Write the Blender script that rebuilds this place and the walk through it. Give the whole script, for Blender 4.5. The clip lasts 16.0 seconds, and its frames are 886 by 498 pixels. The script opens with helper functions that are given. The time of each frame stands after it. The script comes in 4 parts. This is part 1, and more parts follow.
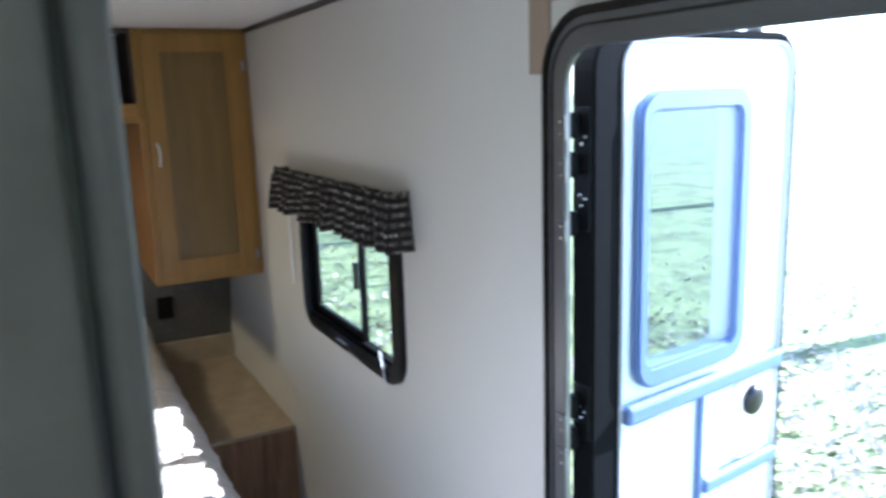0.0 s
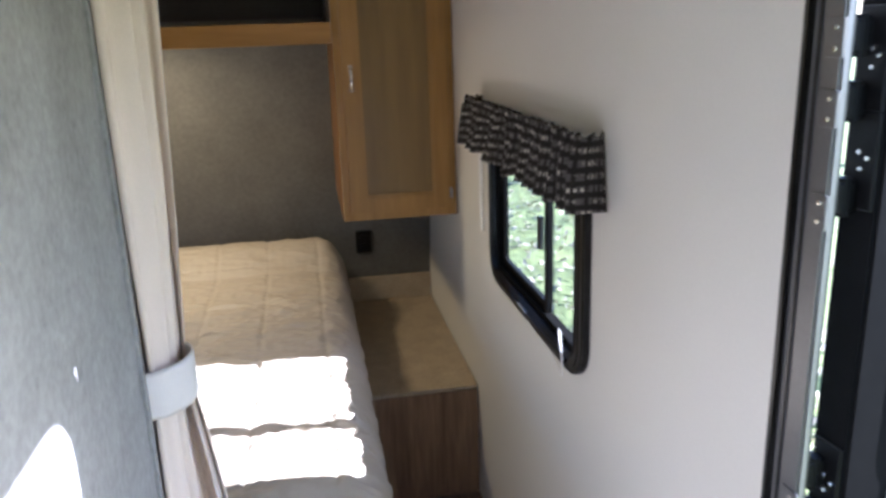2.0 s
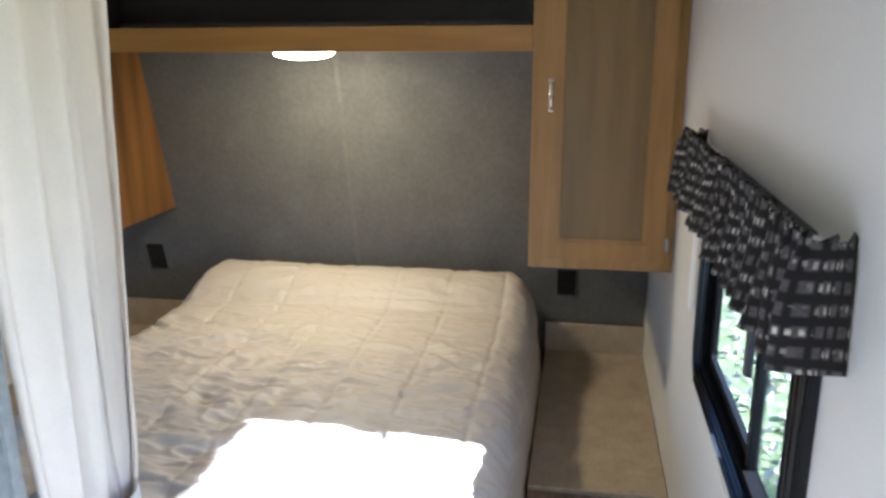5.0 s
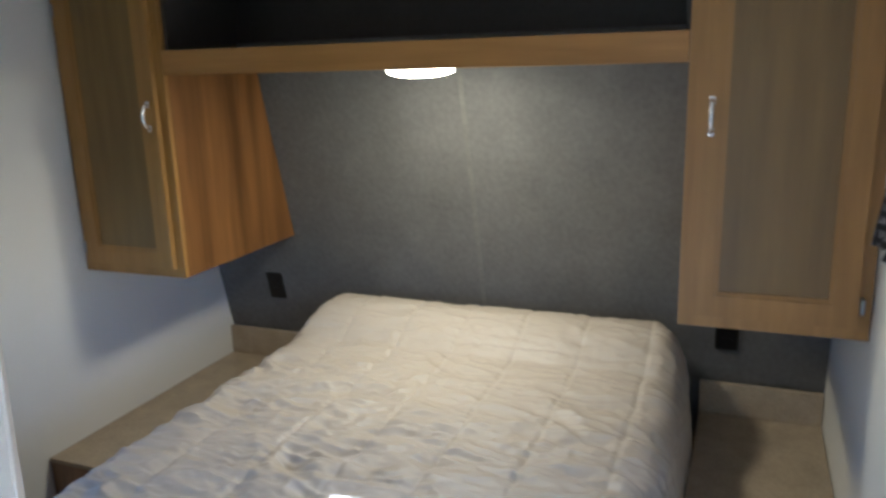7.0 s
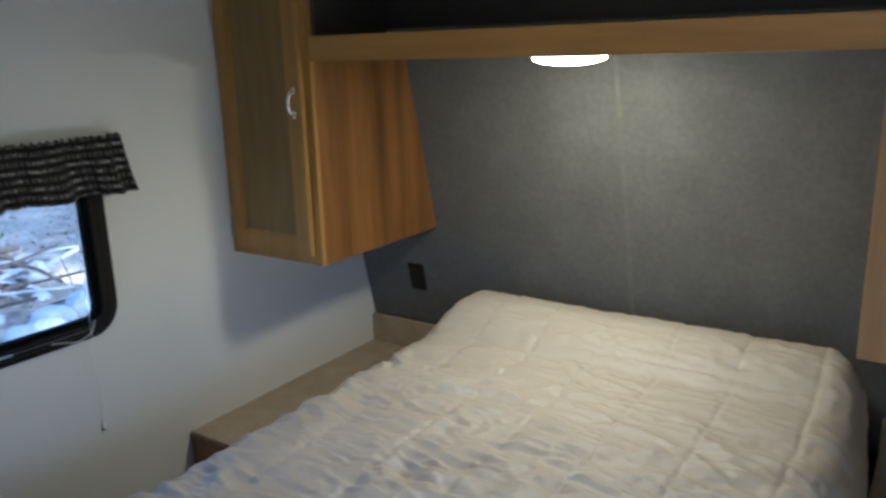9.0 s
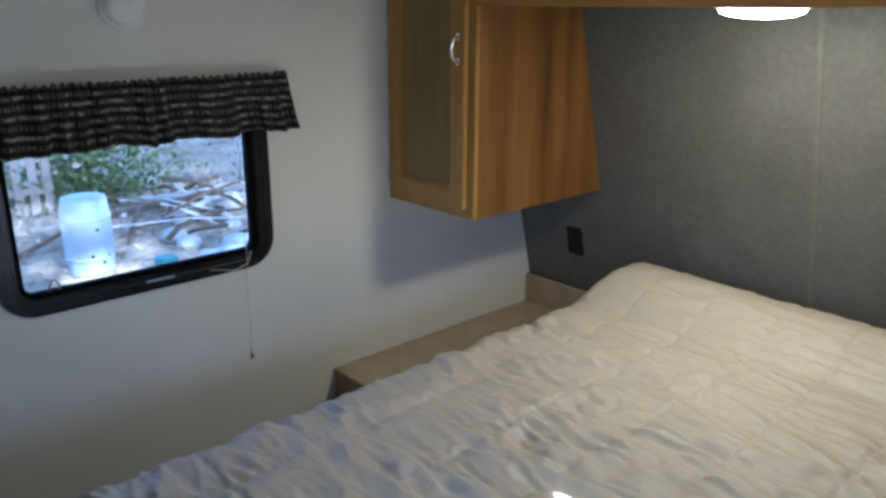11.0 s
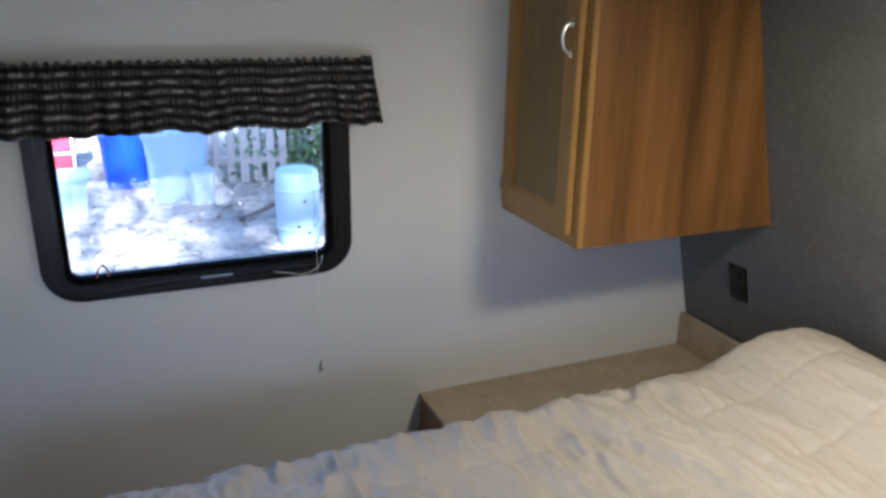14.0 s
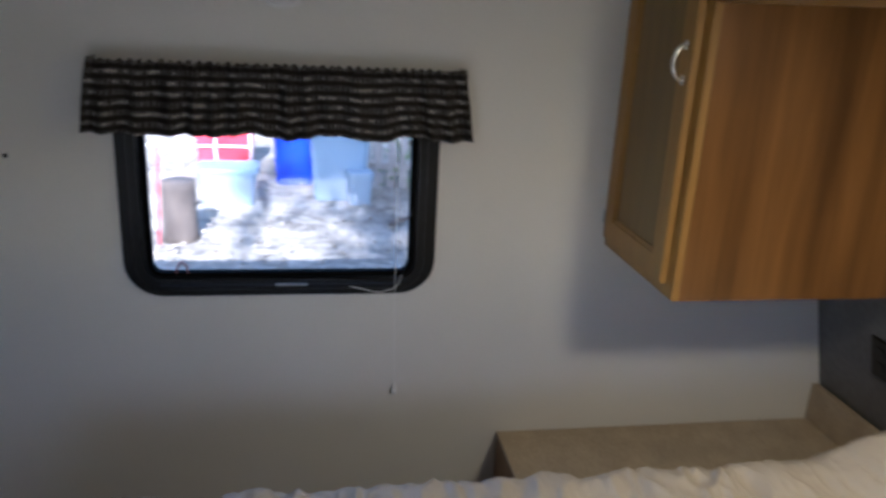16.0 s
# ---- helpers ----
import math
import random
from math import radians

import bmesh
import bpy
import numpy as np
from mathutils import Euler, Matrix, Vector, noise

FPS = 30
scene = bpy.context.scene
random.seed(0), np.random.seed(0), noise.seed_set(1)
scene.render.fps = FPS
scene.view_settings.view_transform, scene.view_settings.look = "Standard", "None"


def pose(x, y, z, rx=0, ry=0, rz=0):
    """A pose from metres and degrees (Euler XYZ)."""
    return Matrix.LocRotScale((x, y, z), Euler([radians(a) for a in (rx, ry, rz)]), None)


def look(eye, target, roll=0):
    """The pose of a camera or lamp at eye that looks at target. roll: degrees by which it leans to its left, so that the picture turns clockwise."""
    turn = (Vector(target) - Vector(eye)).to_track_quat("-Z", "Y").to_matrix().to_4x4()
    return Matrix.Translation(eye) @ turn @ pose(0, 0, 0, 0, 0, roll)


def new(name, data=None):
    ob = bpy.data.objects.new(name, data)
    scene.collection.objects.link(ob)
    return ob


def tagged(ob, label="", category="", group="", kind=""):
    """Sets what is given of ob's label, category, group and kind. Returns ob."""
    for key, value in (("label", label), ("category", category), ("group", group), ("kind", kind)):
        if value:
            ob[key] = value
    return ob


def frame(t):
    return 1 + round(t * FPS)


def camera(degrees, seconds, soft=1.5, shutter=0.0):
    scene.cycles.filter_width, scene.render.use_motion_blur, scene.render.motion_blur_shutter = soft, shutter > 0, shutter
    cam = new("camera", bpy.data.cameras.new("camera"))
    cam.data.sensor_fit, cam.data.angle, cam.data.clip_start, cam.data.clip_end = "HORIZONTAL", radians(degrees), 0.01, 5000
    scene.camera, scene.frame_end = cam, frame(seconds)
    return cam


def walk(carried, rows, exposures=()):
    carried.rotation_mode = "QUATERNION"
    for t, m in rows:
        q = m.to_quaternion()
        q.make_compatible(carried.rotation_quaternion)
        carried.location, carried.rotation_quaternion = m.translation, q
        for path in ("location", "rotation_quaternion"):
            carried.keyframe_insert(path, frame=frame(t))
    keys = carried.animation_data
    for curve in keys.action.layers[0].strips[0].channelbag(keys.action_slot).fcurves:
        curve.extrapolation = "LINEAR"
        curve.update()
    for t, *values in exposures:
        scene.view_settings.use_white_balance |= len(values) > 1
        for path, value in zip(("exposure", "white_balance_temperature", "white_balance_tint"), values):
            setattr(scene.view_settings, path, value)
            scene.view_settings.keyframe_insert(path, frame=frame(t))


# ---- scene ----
cam = camera(59.9, 16.0, soft=2.9, shutter=0.4)
PATH = [
    (0, (0.008, -0.028, 1.705), (0.922, 1.708, 1.313), -1.9),
    (0.5, (0.092, 0.081, 1.696), (0.749, 1.927, 1.294), -2.9),
    (1, (0.164, 0.154, 1.68), (0.726, 2.011, 1.193), -2.9),
    (1.5, (0.197, 0.197, 1.68), (0.688, 2.068, 1.173), -3.0),
    (2, (0.267, 0.315, 1.664), (0.592, 2.213, 1.122), -2.0),
    (2.5, (0.309, 0.392, 1.673), (0.503, 2.298, 1.099), -2.5),
    (3, (0.368, 0.487, 1.675), (0.536, 2.373, 1.03), 0.6),
    (3.5, (0.448, 0.57, 1.675), (0.453, 2.502, 1.159), 0.1),
    (4, (0.495, 0.637, 1.681), (0.327, 2.562, 1.165), -0.3),
    (6.5, (0.524, 1.122, 1.657), (-0.036, 2.971, 1.14), -1.4),
    (7, (0.511, 1.185, 1.663), (-0.208, 2.988, 1.184), -1.7),
    (7.5, (0.509, 1.267, 1.663), (-0.355, 3.025, 1.262), -0.0),
    (8, (0.503, 1.316, 1.666), (-0.438, 3.027, 1.231), -0.2),
    (8.5, (0.51, 1.326, 1.66), (-0.48, 3.003, 1.204), -0.5),
    (9, (0.509, 1.345, 1.659), (-0.579, 2.947, 1.161), -1.6),
    (9.5, (0.504, 1.373, 1.658), (-0.708, 2.876, 1.134), -1.4),
    (10, (0.515, 1.403, 1.651), (-0.789, 2.82, 1.111), -0.8),
    (12.5, (0.45, 1.655, 1.629), (-1.046, 2.811, 0.978), 0.0),
    (13, (0.413, 1.758, 1.645), (-1.121, 2.866, 0.999), -0.6),
    (13.5, (0.42, 1.88, 1.623), (-1.215, 2.813, 0.946), 0.0),
    (14, (0.425, 2.044, 1.623), (-1.316, 2.79, 0.983), 1.0),
    (14.5, (0.395, 2.103, 1.63), (-1.31, 2.88, 0.933), 1.5),
    (15, (0.376, 2.098, 1.635), (-1.3, 2.961, 0.968), 0.4),
    (15.5, (0.357, 2.149, 1.624), (-1.391, 2.853, 0.956), 0.0),
    (16, (0.349, 2.29, 1.622), (-1.523, 2.627, 1.001), 3.0),
]
EXPOSURES = [
    (0, 2.97, 4750, 15), (0.5, 2.95, 4800, 19), (1.5, 3.03, 5100, 20), (2.5, 3.3, 5100, 20), (3.5, 3.58, 5050, 19), (4, 3.63, 4950, 18),
    (6.5, 3.68, 4450, 16), (7, 3.46, 4400, 15), (8.5, 3.27, 4350, 12), (10, 3.22, 4350, 12), (12.5, 3.31, 4450, 16), (13.5, 3.41, 4450, 17), (15, 3.43, 4500, 18), (15.5, 3.23, 4550, 18), (16, 2.98, 4650, 19)]
walk(cam, [(t, look(eye, target, roll)) for t, eye, target, roll in PATH], EXPOSURES)

# ---- world, sun and exposure ----
SUN_DIR = Vector((-1.0, 0.09, -0.58))
world = bpy.data.worlds.new("sky")
scene.world = world
world.use_nodes = True
_sky = world.node_tree.nodes.new("ShaderNodeTexSky")
_sky.sky_type, _sky.sun_disc = "NISHITA", False
_sky.sun_elevation, _sky.sun_rotation = radians(30), radians(95)
_bg = world.node_tree.nodes["Background"]
_bg.inputs["Strength"].default_value = 0.12
world.node_tree.links.new(_sky.outputs[0], _bg.inputs["Color"])
sun = new("sun", bpy.data.lights.new("sun", "SUN"))
sun.data.energy, sun.data.angle, sun.data.color = 5.0, radians(0.6), (1.0, 0.94, 0.85)
sun.matrix_world = look((20, -2, 12), Vector((20, -2, 12)) + SUN_DIR)


# ---- materials ----
def mat(name, color, rough=0.6, metal=0.0, var=0.12, scale=6.0, grain=60.0, stretch=(1, 1, 1), bump=0.1, tint=None, spec=0.5, coat=0.0, random_tint=0.0):
    """A surface with broad and fine variation of colour and relief; stretch draws both out along an axis."""
    m = bpy.data.materials.new(name)
    m.use_nodes = True
    nt = m.node_tree
    N, L = nt.nodes, nt.links
    b = N["Principled BSDF"]
    b.inputs["Metallic"].default_value = metal
    b.inputs["Specular IOR Level"].default_value = spec
    b.inputs["Coat Weight"].default_value = coat
    tc = N.new("ShaderNodeTexCoord")
    mp = N.new("ShaderNodeMapping")
    mp.inputs["Scale"].default_value = stretch
    L.new(tc.outputs["Object"], mp.inputs["Vector"])
    broad, fine = N.new("ShaderNodeTexNoise"), N.new("ShaderNodeTexNoise")
    broad.inputs["Scale"].default_value, broad.inputs["Detail"].default_value = scale, 5
    fine.inputs["Scale"].default_value, fine.inputs["Detail"].default_value = grain, 4
    for n in (broad, fine):
        L.new(mp.outputs[0], n.inputs["Vector"])
    tint = tint or color
    dark = [max(0, c * (1 - var)) for c in color]
    light = [min(1, c * (1 + var)) for c in tint]
    ramp = N.new("ShaderNodeValToRGB")
    ramp.color_ramp.elements[0].position, ramp.color_ramp.elements[1].position = 0.3, 0.7
    ramp.color_ramp.elements[0].color, ramp.color_ramp.elements[1].color = (*dark, 1), (*light, 1)
    mixf = N.new("ShaderNodeMath")
    mixf.operation = "MULTIPLY_ADD"
    L.new(fine.outputs["Fac"], mixf.inputs[0])
    mixf.inputs[1].default_value = 0.5
    half = N.new("ShaderNodeMath")
    half.operation = "MULTIPLY"
    half.inputs[1].default_value = 0.5
    L.new(broad.outputs["Fac"], half.inputs[0])
    L.new(half.outputs[0], mixf.inputs[2])
    L.new(mixf.outputs[0], ramp.inputs["Fac"])
    out = ramp.outputs["Color"]
    if random_tint:
        info, hsv = N.new("ShaderNodeObjectInfo"), N.new("ShaderNodeHueSaturation")
        mr = N.new("ShaderNodeMapRange")
        mr.inputs["To Min"].default_value, mr.inputs["To Max"].default_value = 1 - random_tint, 1 + random_tint
        L.new(info.outputs["Random"], mr.inputs["Value"])
        L.new(mr.outputs[0], hsv.inputs["Value"])
        L.new(out, hsv.inputs["Color"])
        out = hsv.outputs["Color"]
    L.new(out, b.inputs["Base Color"])
    rr = N.new("ShaderNodeMapRange")
    rr.inputs["To Min"].default_value, rr.inputs["To Max"].default_value = max(0.03, rough - 0.08), min(1, rough + 0.08)
    L.new(broad.outputs["Fac"], rr.inputs["Value"])
    L.new(rr.outputs[0], b.inputs["Roughness"])
    if bump:
        bp = N.new("ShaderNodeBump")
        bp.inputs["Strength"].default_value, bp.inputs["Distance"].default_value = bump, 0.002
        L.new(fine.outputs["Fac"], bp.inputs["Height"])
        L.new(bp.outputs[0], b.inputs["Normal"])
    return m


def wood(name, a, c, rough=0.45, axis=2, freq=14.0, mottle=0.35, wide=9.0):
    """Laminate wood whose grain runs along the axis."""
    st = [wide, wide, wide]
    st[axis] = 0.08 * wide
    return mat(name, a, rough, var=mottle, scale=1.6, grain=freq, stretch=st, bump=0.05, tint=c)


def glass(name, rough=0.0, tint=(1, 1, 1)):
    m = bpy.data.materials.new(name)
    m.use_nodes = True
    N, L = m.node_tree.nodes, m.node_tree.links
    N.remove(N["Principled BSDF"])
    t, g, mix = N.new("ShaderNodeBsdfTransparent"), N.new("ShaderNodeBsdfGlossy"), N.new("ShaderNodeMixShader")
    t.inputs[0].default_value = (*tint, 1)
    g.inputs["Roughness"].default_value = rough
    lw, pw, ad = N.new("ShaderNodeLayerWeight"), N.new("ShaderNodeMath"), N.new("ShaderNodeMath")
    lw.inputs["Blend"].default_value = 0.5
    pw.operation, pw.inputs[1].default_value = "POWER", 5.0
    ad.operation, ad.inputs[1].default_value, ad.inputs[2].default_value = "MULTIPLY_ADD", 0.5, 0.03
    L.new(lw.outputs["Facing"], pw.inputs[0])
    L.new(pw.outputs[0], ad.inputs[0])
    L.new(ad.outputs[0], mix.inputs[0])
    L.new(t.outputs[0], mix.inputs[1])
    L.new(g.outputs[0], mix.inputs[2])
    L.new(mix.outputs[0], N["Material Output"].inputs[0])
    return m


def glow(name, color, strength):
    m = bpy.data.materials.new(name)
    m.use_nodes = True
    b = m.node_tree.nodes["Principled BSDF"]
    b.inputs["Base Color"].default_value = (0.8, 0.8, 0.78, 1)
    b.inputs["Emission Color"].default_value = (*color, 1)
    b.inputs["Emission Strength"].default_value = strength
    return m


def plaid(name):
    """Dark woven check: grey blocks, darker lines both ways and short cream flecks in rows."""
    m = bpy.data.materials.new(name)
    m.use_nodes = True
    N, L = m.node_tree.nodes, m.node_tree.links
    b = N["Principled BSDF"]
    b.inputs["Roughness"].default_value = 0.9
    b.inputs["Specular IOR Level"].default_value = 0.15
    uv = N.new("ShaderNodeUVMap")

    def noise_at(scale, detail):
        n = N.new("ShaderNodeTexNoise")
        n.inputs["Scale"].default_value, n.inputs["Detail"].default_value = scale, detail
        L.new(uv.outputs[0], n.inputs["Vector"])
        return n
    bend = noise_at(9, 2)
    off = N.new("ShaderNodeVectorMath"); off.operation = "MULTIPLY_ADD"
    off.inputs[1].default_value = (0.012, 0.012, 0)
    L.new(bend.outputs["Color"], off.inputs[0])
    L.new(uv.outputs[0], off.inputs[2])
    sep = N.new("ShaderNodeSeparateXYZ")
    L.new(off.outputs[0], sep.inputs[0])

    def math_node(op, p, q):
        a = N.new("ShaderNodeMath"); a.operation = op
        for k, v in enumerate((p, q)):
            if isinstance(v, (int, float)):
                a.inputs[k].default_value = v
            else:
                L.new(v, a.inputs[k])
        return a.outputs[0]

    def band(src, freq, lo, hi, shift=0.0):
        w = math_node("SINE", math_node("ADD", math_node("MULTIPLY", src, freq * 6.2832), shift), 0)
        r = N.new("ShaderNodeMapRange")
        r.interpolation_type = "SMOOTHSTEP"
        r.inputs["From Min"].default_value, r.inputs["From Max"].default_value = lo, hi
        L.new(w, r.inputs["Value"])
        return r.outputs[0]
    grit = noise_at(160, 3)
    blocks = math_node("MULTIPLY", band(sep.outputs["Y"], 44, -0.6, 0.3), band(sep.outputs["X"], 78, -0.9, 0.1))
    blocks = math_node("MULTIPLY", blocks, math_node("MULTIPLY", grit.outputs["Fac"], 1.7))
    col = N.new("ShaderNodeMix"); col.data_type = "RGBA"
    col.inputs["A"].default_value, col.inputs["B"].default_value = (0.020, 0.018, 0.017, 1), (0.105, 0.094, 0.086, 1)
    L.new(blocks, col.inputs["Factor"])
    fleck = noise_at(38, 4)
    lit = N.new("ShaderNodeMapRange")
    lit.inputs["From Min"].default_value, lit.inputs["From Max"].default_value = 0.48, 0.62
    L.new(fleck.outputs["Fac"], lit.inputs["Value"])
    dash = math_node("MULTIPLY", math_node("MULTIPLY", band(sep.outputs["Y"], 44, 0.2, 0.8), band(sep.outputs["X"], 156, -0.4, 0.7)), lit.outputs[0])
    col2 = N.new("ShaderNodeMix"); col2.data_type = "RGBA"
    L.new(col.outputs["Result"], col2.inputs["A"])
    col2.inputs["B"].default_value = (0.56, 0.51, 0.42, 1)
    L.new(dash, col2.inputs["Factor"])
    L.new(col2.outputs["Result"], b.inputs["Base Color"])
    bp = N.new("ShaderNodeBump")
    bp.inputs["Strength"].default_value, bp.inputs["Distance"].default_value = 0.35, 0.002
    L.new(grit.outputs["Fac"], bp.inputs["Height"])
    L.new(bp.outputs[0], b.inputs["Normal"])
    return m


WALL = mat("wall_vinyl_pale", (0.68, 0.655, 0.60), 0.55, var=0.035, scale=3, grain=170, bump=0.12)
WALL_L = mat("wall_vinyl_grey", (0.70, 0.675, 0.625), 0.55, var=0.04, scale=3, grain=170, bump=0.12)
LINEN = mat("wall_vinyl_linen", (0.23, 0.228, 0.225), 0.6, var=0.34, scale=10, grain=90, bump=0.25)
DARKLINEN = mat("wall_vinyl_dark", (0.120, 0.114, 0.104), 0.6, var=0.24, scale=7, grain=60, stretch=(1, 1, 0.9), bump=0.18)
CEIL = mat("ceiling_white", (0.75, 0.75, 0.74), 0.6, var=0.03, bump=0.05)
OAK = wood("oak_frame", (0.27, 0.138, 0.024), (0.34, 0.185, 0.038), freq=6, mottle=0.14, wide=6.0)
OAK_X = wood("oak_rail", (0.28, 0.134, 0.024), (0.37, 0.192, 0.040), axis=0, freq=6, mottle=0.16, wide=6.0)
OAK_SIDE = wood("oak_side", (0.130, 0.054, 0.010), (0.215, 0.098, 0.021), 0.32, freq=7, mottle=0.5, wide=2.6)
DOORPANEL = wood("door_panel", (0.155, 0.092, 0.022), (0.20, 0.124, 0.032), freq=6, mottle=0.1, wide=6.0)
WALNUT = wood("nightstand_wood", (0.16, 0.088, 0.045), (0.24, 0.14, 0.075), freq=9, mottle=0.3)
TOPLAM = mat("nightstand_top", (0.37, 0.295, 0.195), 0.45, var=0.24, scale=14, grain=120, bump=0.04)
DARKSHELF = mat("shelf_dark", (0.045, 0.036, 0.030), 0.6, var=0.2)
BLACK = mat("black_plastic", (0.005, 0.005, 0.0055), 0.32, var=0.2, bump=0.03, spec=0.35)
RUBBER = mat("black_rubber", (0.004, 0.004, 0.004), 0.5, var=0.2, bump=0.03, spec=0.1)
ALU = mat("aluminium_dark", (0.030, 0.030, 0.031), 0.32, metal=0.3, var=0.12, grain=160, bump=0.03)
MATTE = mat("matt_black", (0.006, 0.006, 0.006), 0.9, var=0.2, bump=0.03, spec=0.02)
CASING = mat("casing_metal", (0.17, 0.17, 0.175), 0.36, metal=0.55, var=0.10, grain=160, bump=0.03)
CHROME = mat("satin_nickel", (0.75, 0.73, 0.70), 0.22, metal=1.0, var=0.05, bump=0)
WHITEP = mat("white_plastic", (0.78, 0.77, 0.74), 0.4, var=0.03, bump=0.02)
# white door; the blue of the skylight on it is put into this colour
DOOR_SKYLIT = mat("door_skin_skylit", (0.58, 0.66, 0.76), 0.4, var=0.03, scale=4, bump=0.05)
BLUEGREY = mat("door_trim", (0.075, 0.115, 0.23), 0.45, var=0.06, bump=0.03)
QUILT = mat("quilt_satin", (0.44, 0.383, 0.302), 0.49, var=0.05, scale=10, grain=240, bump=0.12, spec=0.32)
CURTAIN = mat("curtain_cotton", (0.67, 0.568, 0.482), 0.9, var=0.04, scale=20, grain=300, bump=0.15, spec=0.1)
TIE = mat("tieback_cotton", (0.64, 0.60, 0.565), 0.9, var=0.04, scale=20, grain=300, bump=0.15, spec=0.1)
VALANCE = plaid("valance_fabric")
FLOORM = wood("floor_vinyl", (0.16, 0.11, 0.075), (0.24, 0.17, 0.12), axis=1, freq=10)
BASEM = mat("bed_platform", (0.10, 0.075, 0.055), 0.6, var=0.15)
GLASS = glass("window_glass", 0.0, (0.74, 0.76, 0.76))
GLASS_L = glass("window_glass_clear", 0.0, (0.80, 0.785, 0.75))
LAMP = glow("lamp_diffuser", (1.0, 0.765, 0.385), 13.0)
GRASS = mat("lawn", (0.06, 0.085, 0.025), 0.9, var=0.5, scale=1.6, grain=9, bump=0.8, tint=(0.21, 0.24, 0.085))
LITTER = mat("leaf_litter", (0.085, 0.075, 0.06), 0.95, var=0.6, scale=2.2, grain=11, bump=0.8, tint=(0.34, 0.29, 0.225))
BARK = mat("bark", (0.09, 0.07, 0.055), 0.95, var=0.35, scale=6, grain=30, stretch=(1, 1, 0.2), bump=0.8)
LEAFM = mat("leaves", (0.045, 0.085, 0.02), 0.7, var=0.4, scale=8, grain=20, bump=0.0, tint=(0.10, 0.14, 0.035))
FENCEM = mat("fence_wood", (0.30, 0.27, 0.25), 0.8, var=0.2, scale=5, grain=30, stretch=(1, 1, 0.15), bump=0.3, random_tint=0.12)
BLUEBIN = mat("blue_plastic", (0.02, 0.06, 0.55), 0.4, var=0.08)
PALEBLUE = mat("pale_blue_plastic", (0.25, 0.31, 0.37), 0.45, var=0.08)
CLEARP = mat("cloudy_plastic", (0.20, 0.27, 0.35), 0.4, var=0.1)
TEAL = mat("teal_plastic", (0.05, 0.18, 0.19), 0.5, var=0.1)
REDM = mat("red_plastic", (0.50, 0.03, 0.05), 0.5, var=0.1)
GREYM = mat("weathered_grey", (0.34, 0.36, 0.38), 0.7, var=0.15)
SIDING = mat("trailer_siding", (0.66, 0.66, 0.64), 0.4, var=0.03)


# ---- building helpers ----
LOCAL = set()


def thing(name, loc, label, category, group="", kind="", local=False):
    ob = new(name)
    ob.empty_display_size = 0.1
    if isinstance(loc, Matrix):
        ob.matrix_basis = loc
    else:
        ob.location = loc
    if local:
        LOCAL.add(ob.name)
    return tagged(ob, label, category, group, kind)


def mesh_object(name, bm, material, smooth=False):
    me = bpy.data.meshes.new(name)
    bm.to_mesh(me)
    bm.free()
    for m in (material if isinstance(material, (list, tuple)) else [material]):
        me.materials.append(m)
    if smooth:
        for p in me.polygons:
            p.use_smooth = True
    return new(name, me)


def part(name, bm, material, parent, label="", smooth=False):
    ob = mesh_object(name, bm, material, smooth)
    ob.parent = parent
    if parent.type == "EMPTY" and parent.name not in LOCAL:
        ob.matrix_parent_inverse = Matrix.Translation(-parent.location)
    return tagged(ob, label)


def setting(name, bm, material, label, category, smooth=False):
    return tagged(mesh_object(name, bm, material, smooth), label, category, "", "structure")


def box(x0, x1, y0, y1, z0, z1, bevel=0.0, bm=None, seg=2):
    """A box, bevelled, in a bmesh of its own or added to one."""
    b = bmesh.new()
    bmesh.ops.create_cube(b, size=1)
    for v in b.verts:
        v.co = Vector(((x0 + x1) / 2 + v.co.x * (x1 - x0), (y0 + y1) / 2 + v.co.y * (y1 - y0), (z0 + z1) / 2 + v.co.z * (z1 - z0)))
    if bevel:
        bmesh.ops.bevel(b, geom=b.edges[:], offset=bevel, segments=seg, affect="EDGES", profile=0.5)
    return merge(bm, b)


def merge(bm, b):
    if bm is None:
        return b
    tmp = bpy.data.meshes.new("tmp")
    b.to_mesh(tmp)
    b.free()
    bm.from_mesh(tmp)
    bpy.data.meshes.remove(tmp)
    return bm


def rrect(u0, u1, v0, v1, r, n=6):
    """Corner points of a rounded rectangle, anticlockwise."""
    pts = []
    for cu, cv, a0 in ((u1 - r, v1 - r, 0), (u0 + r, v1 - r, 90), (u0 + r, v0 + r, 180), (u1 - r, v0 + r, 270)):
        for i in range(n + 1):
            a = radians(a0 + 90 * i / n)
            pts.append((cu + r * math.cos(a), cv + r * math.sin(a)))
    return pts


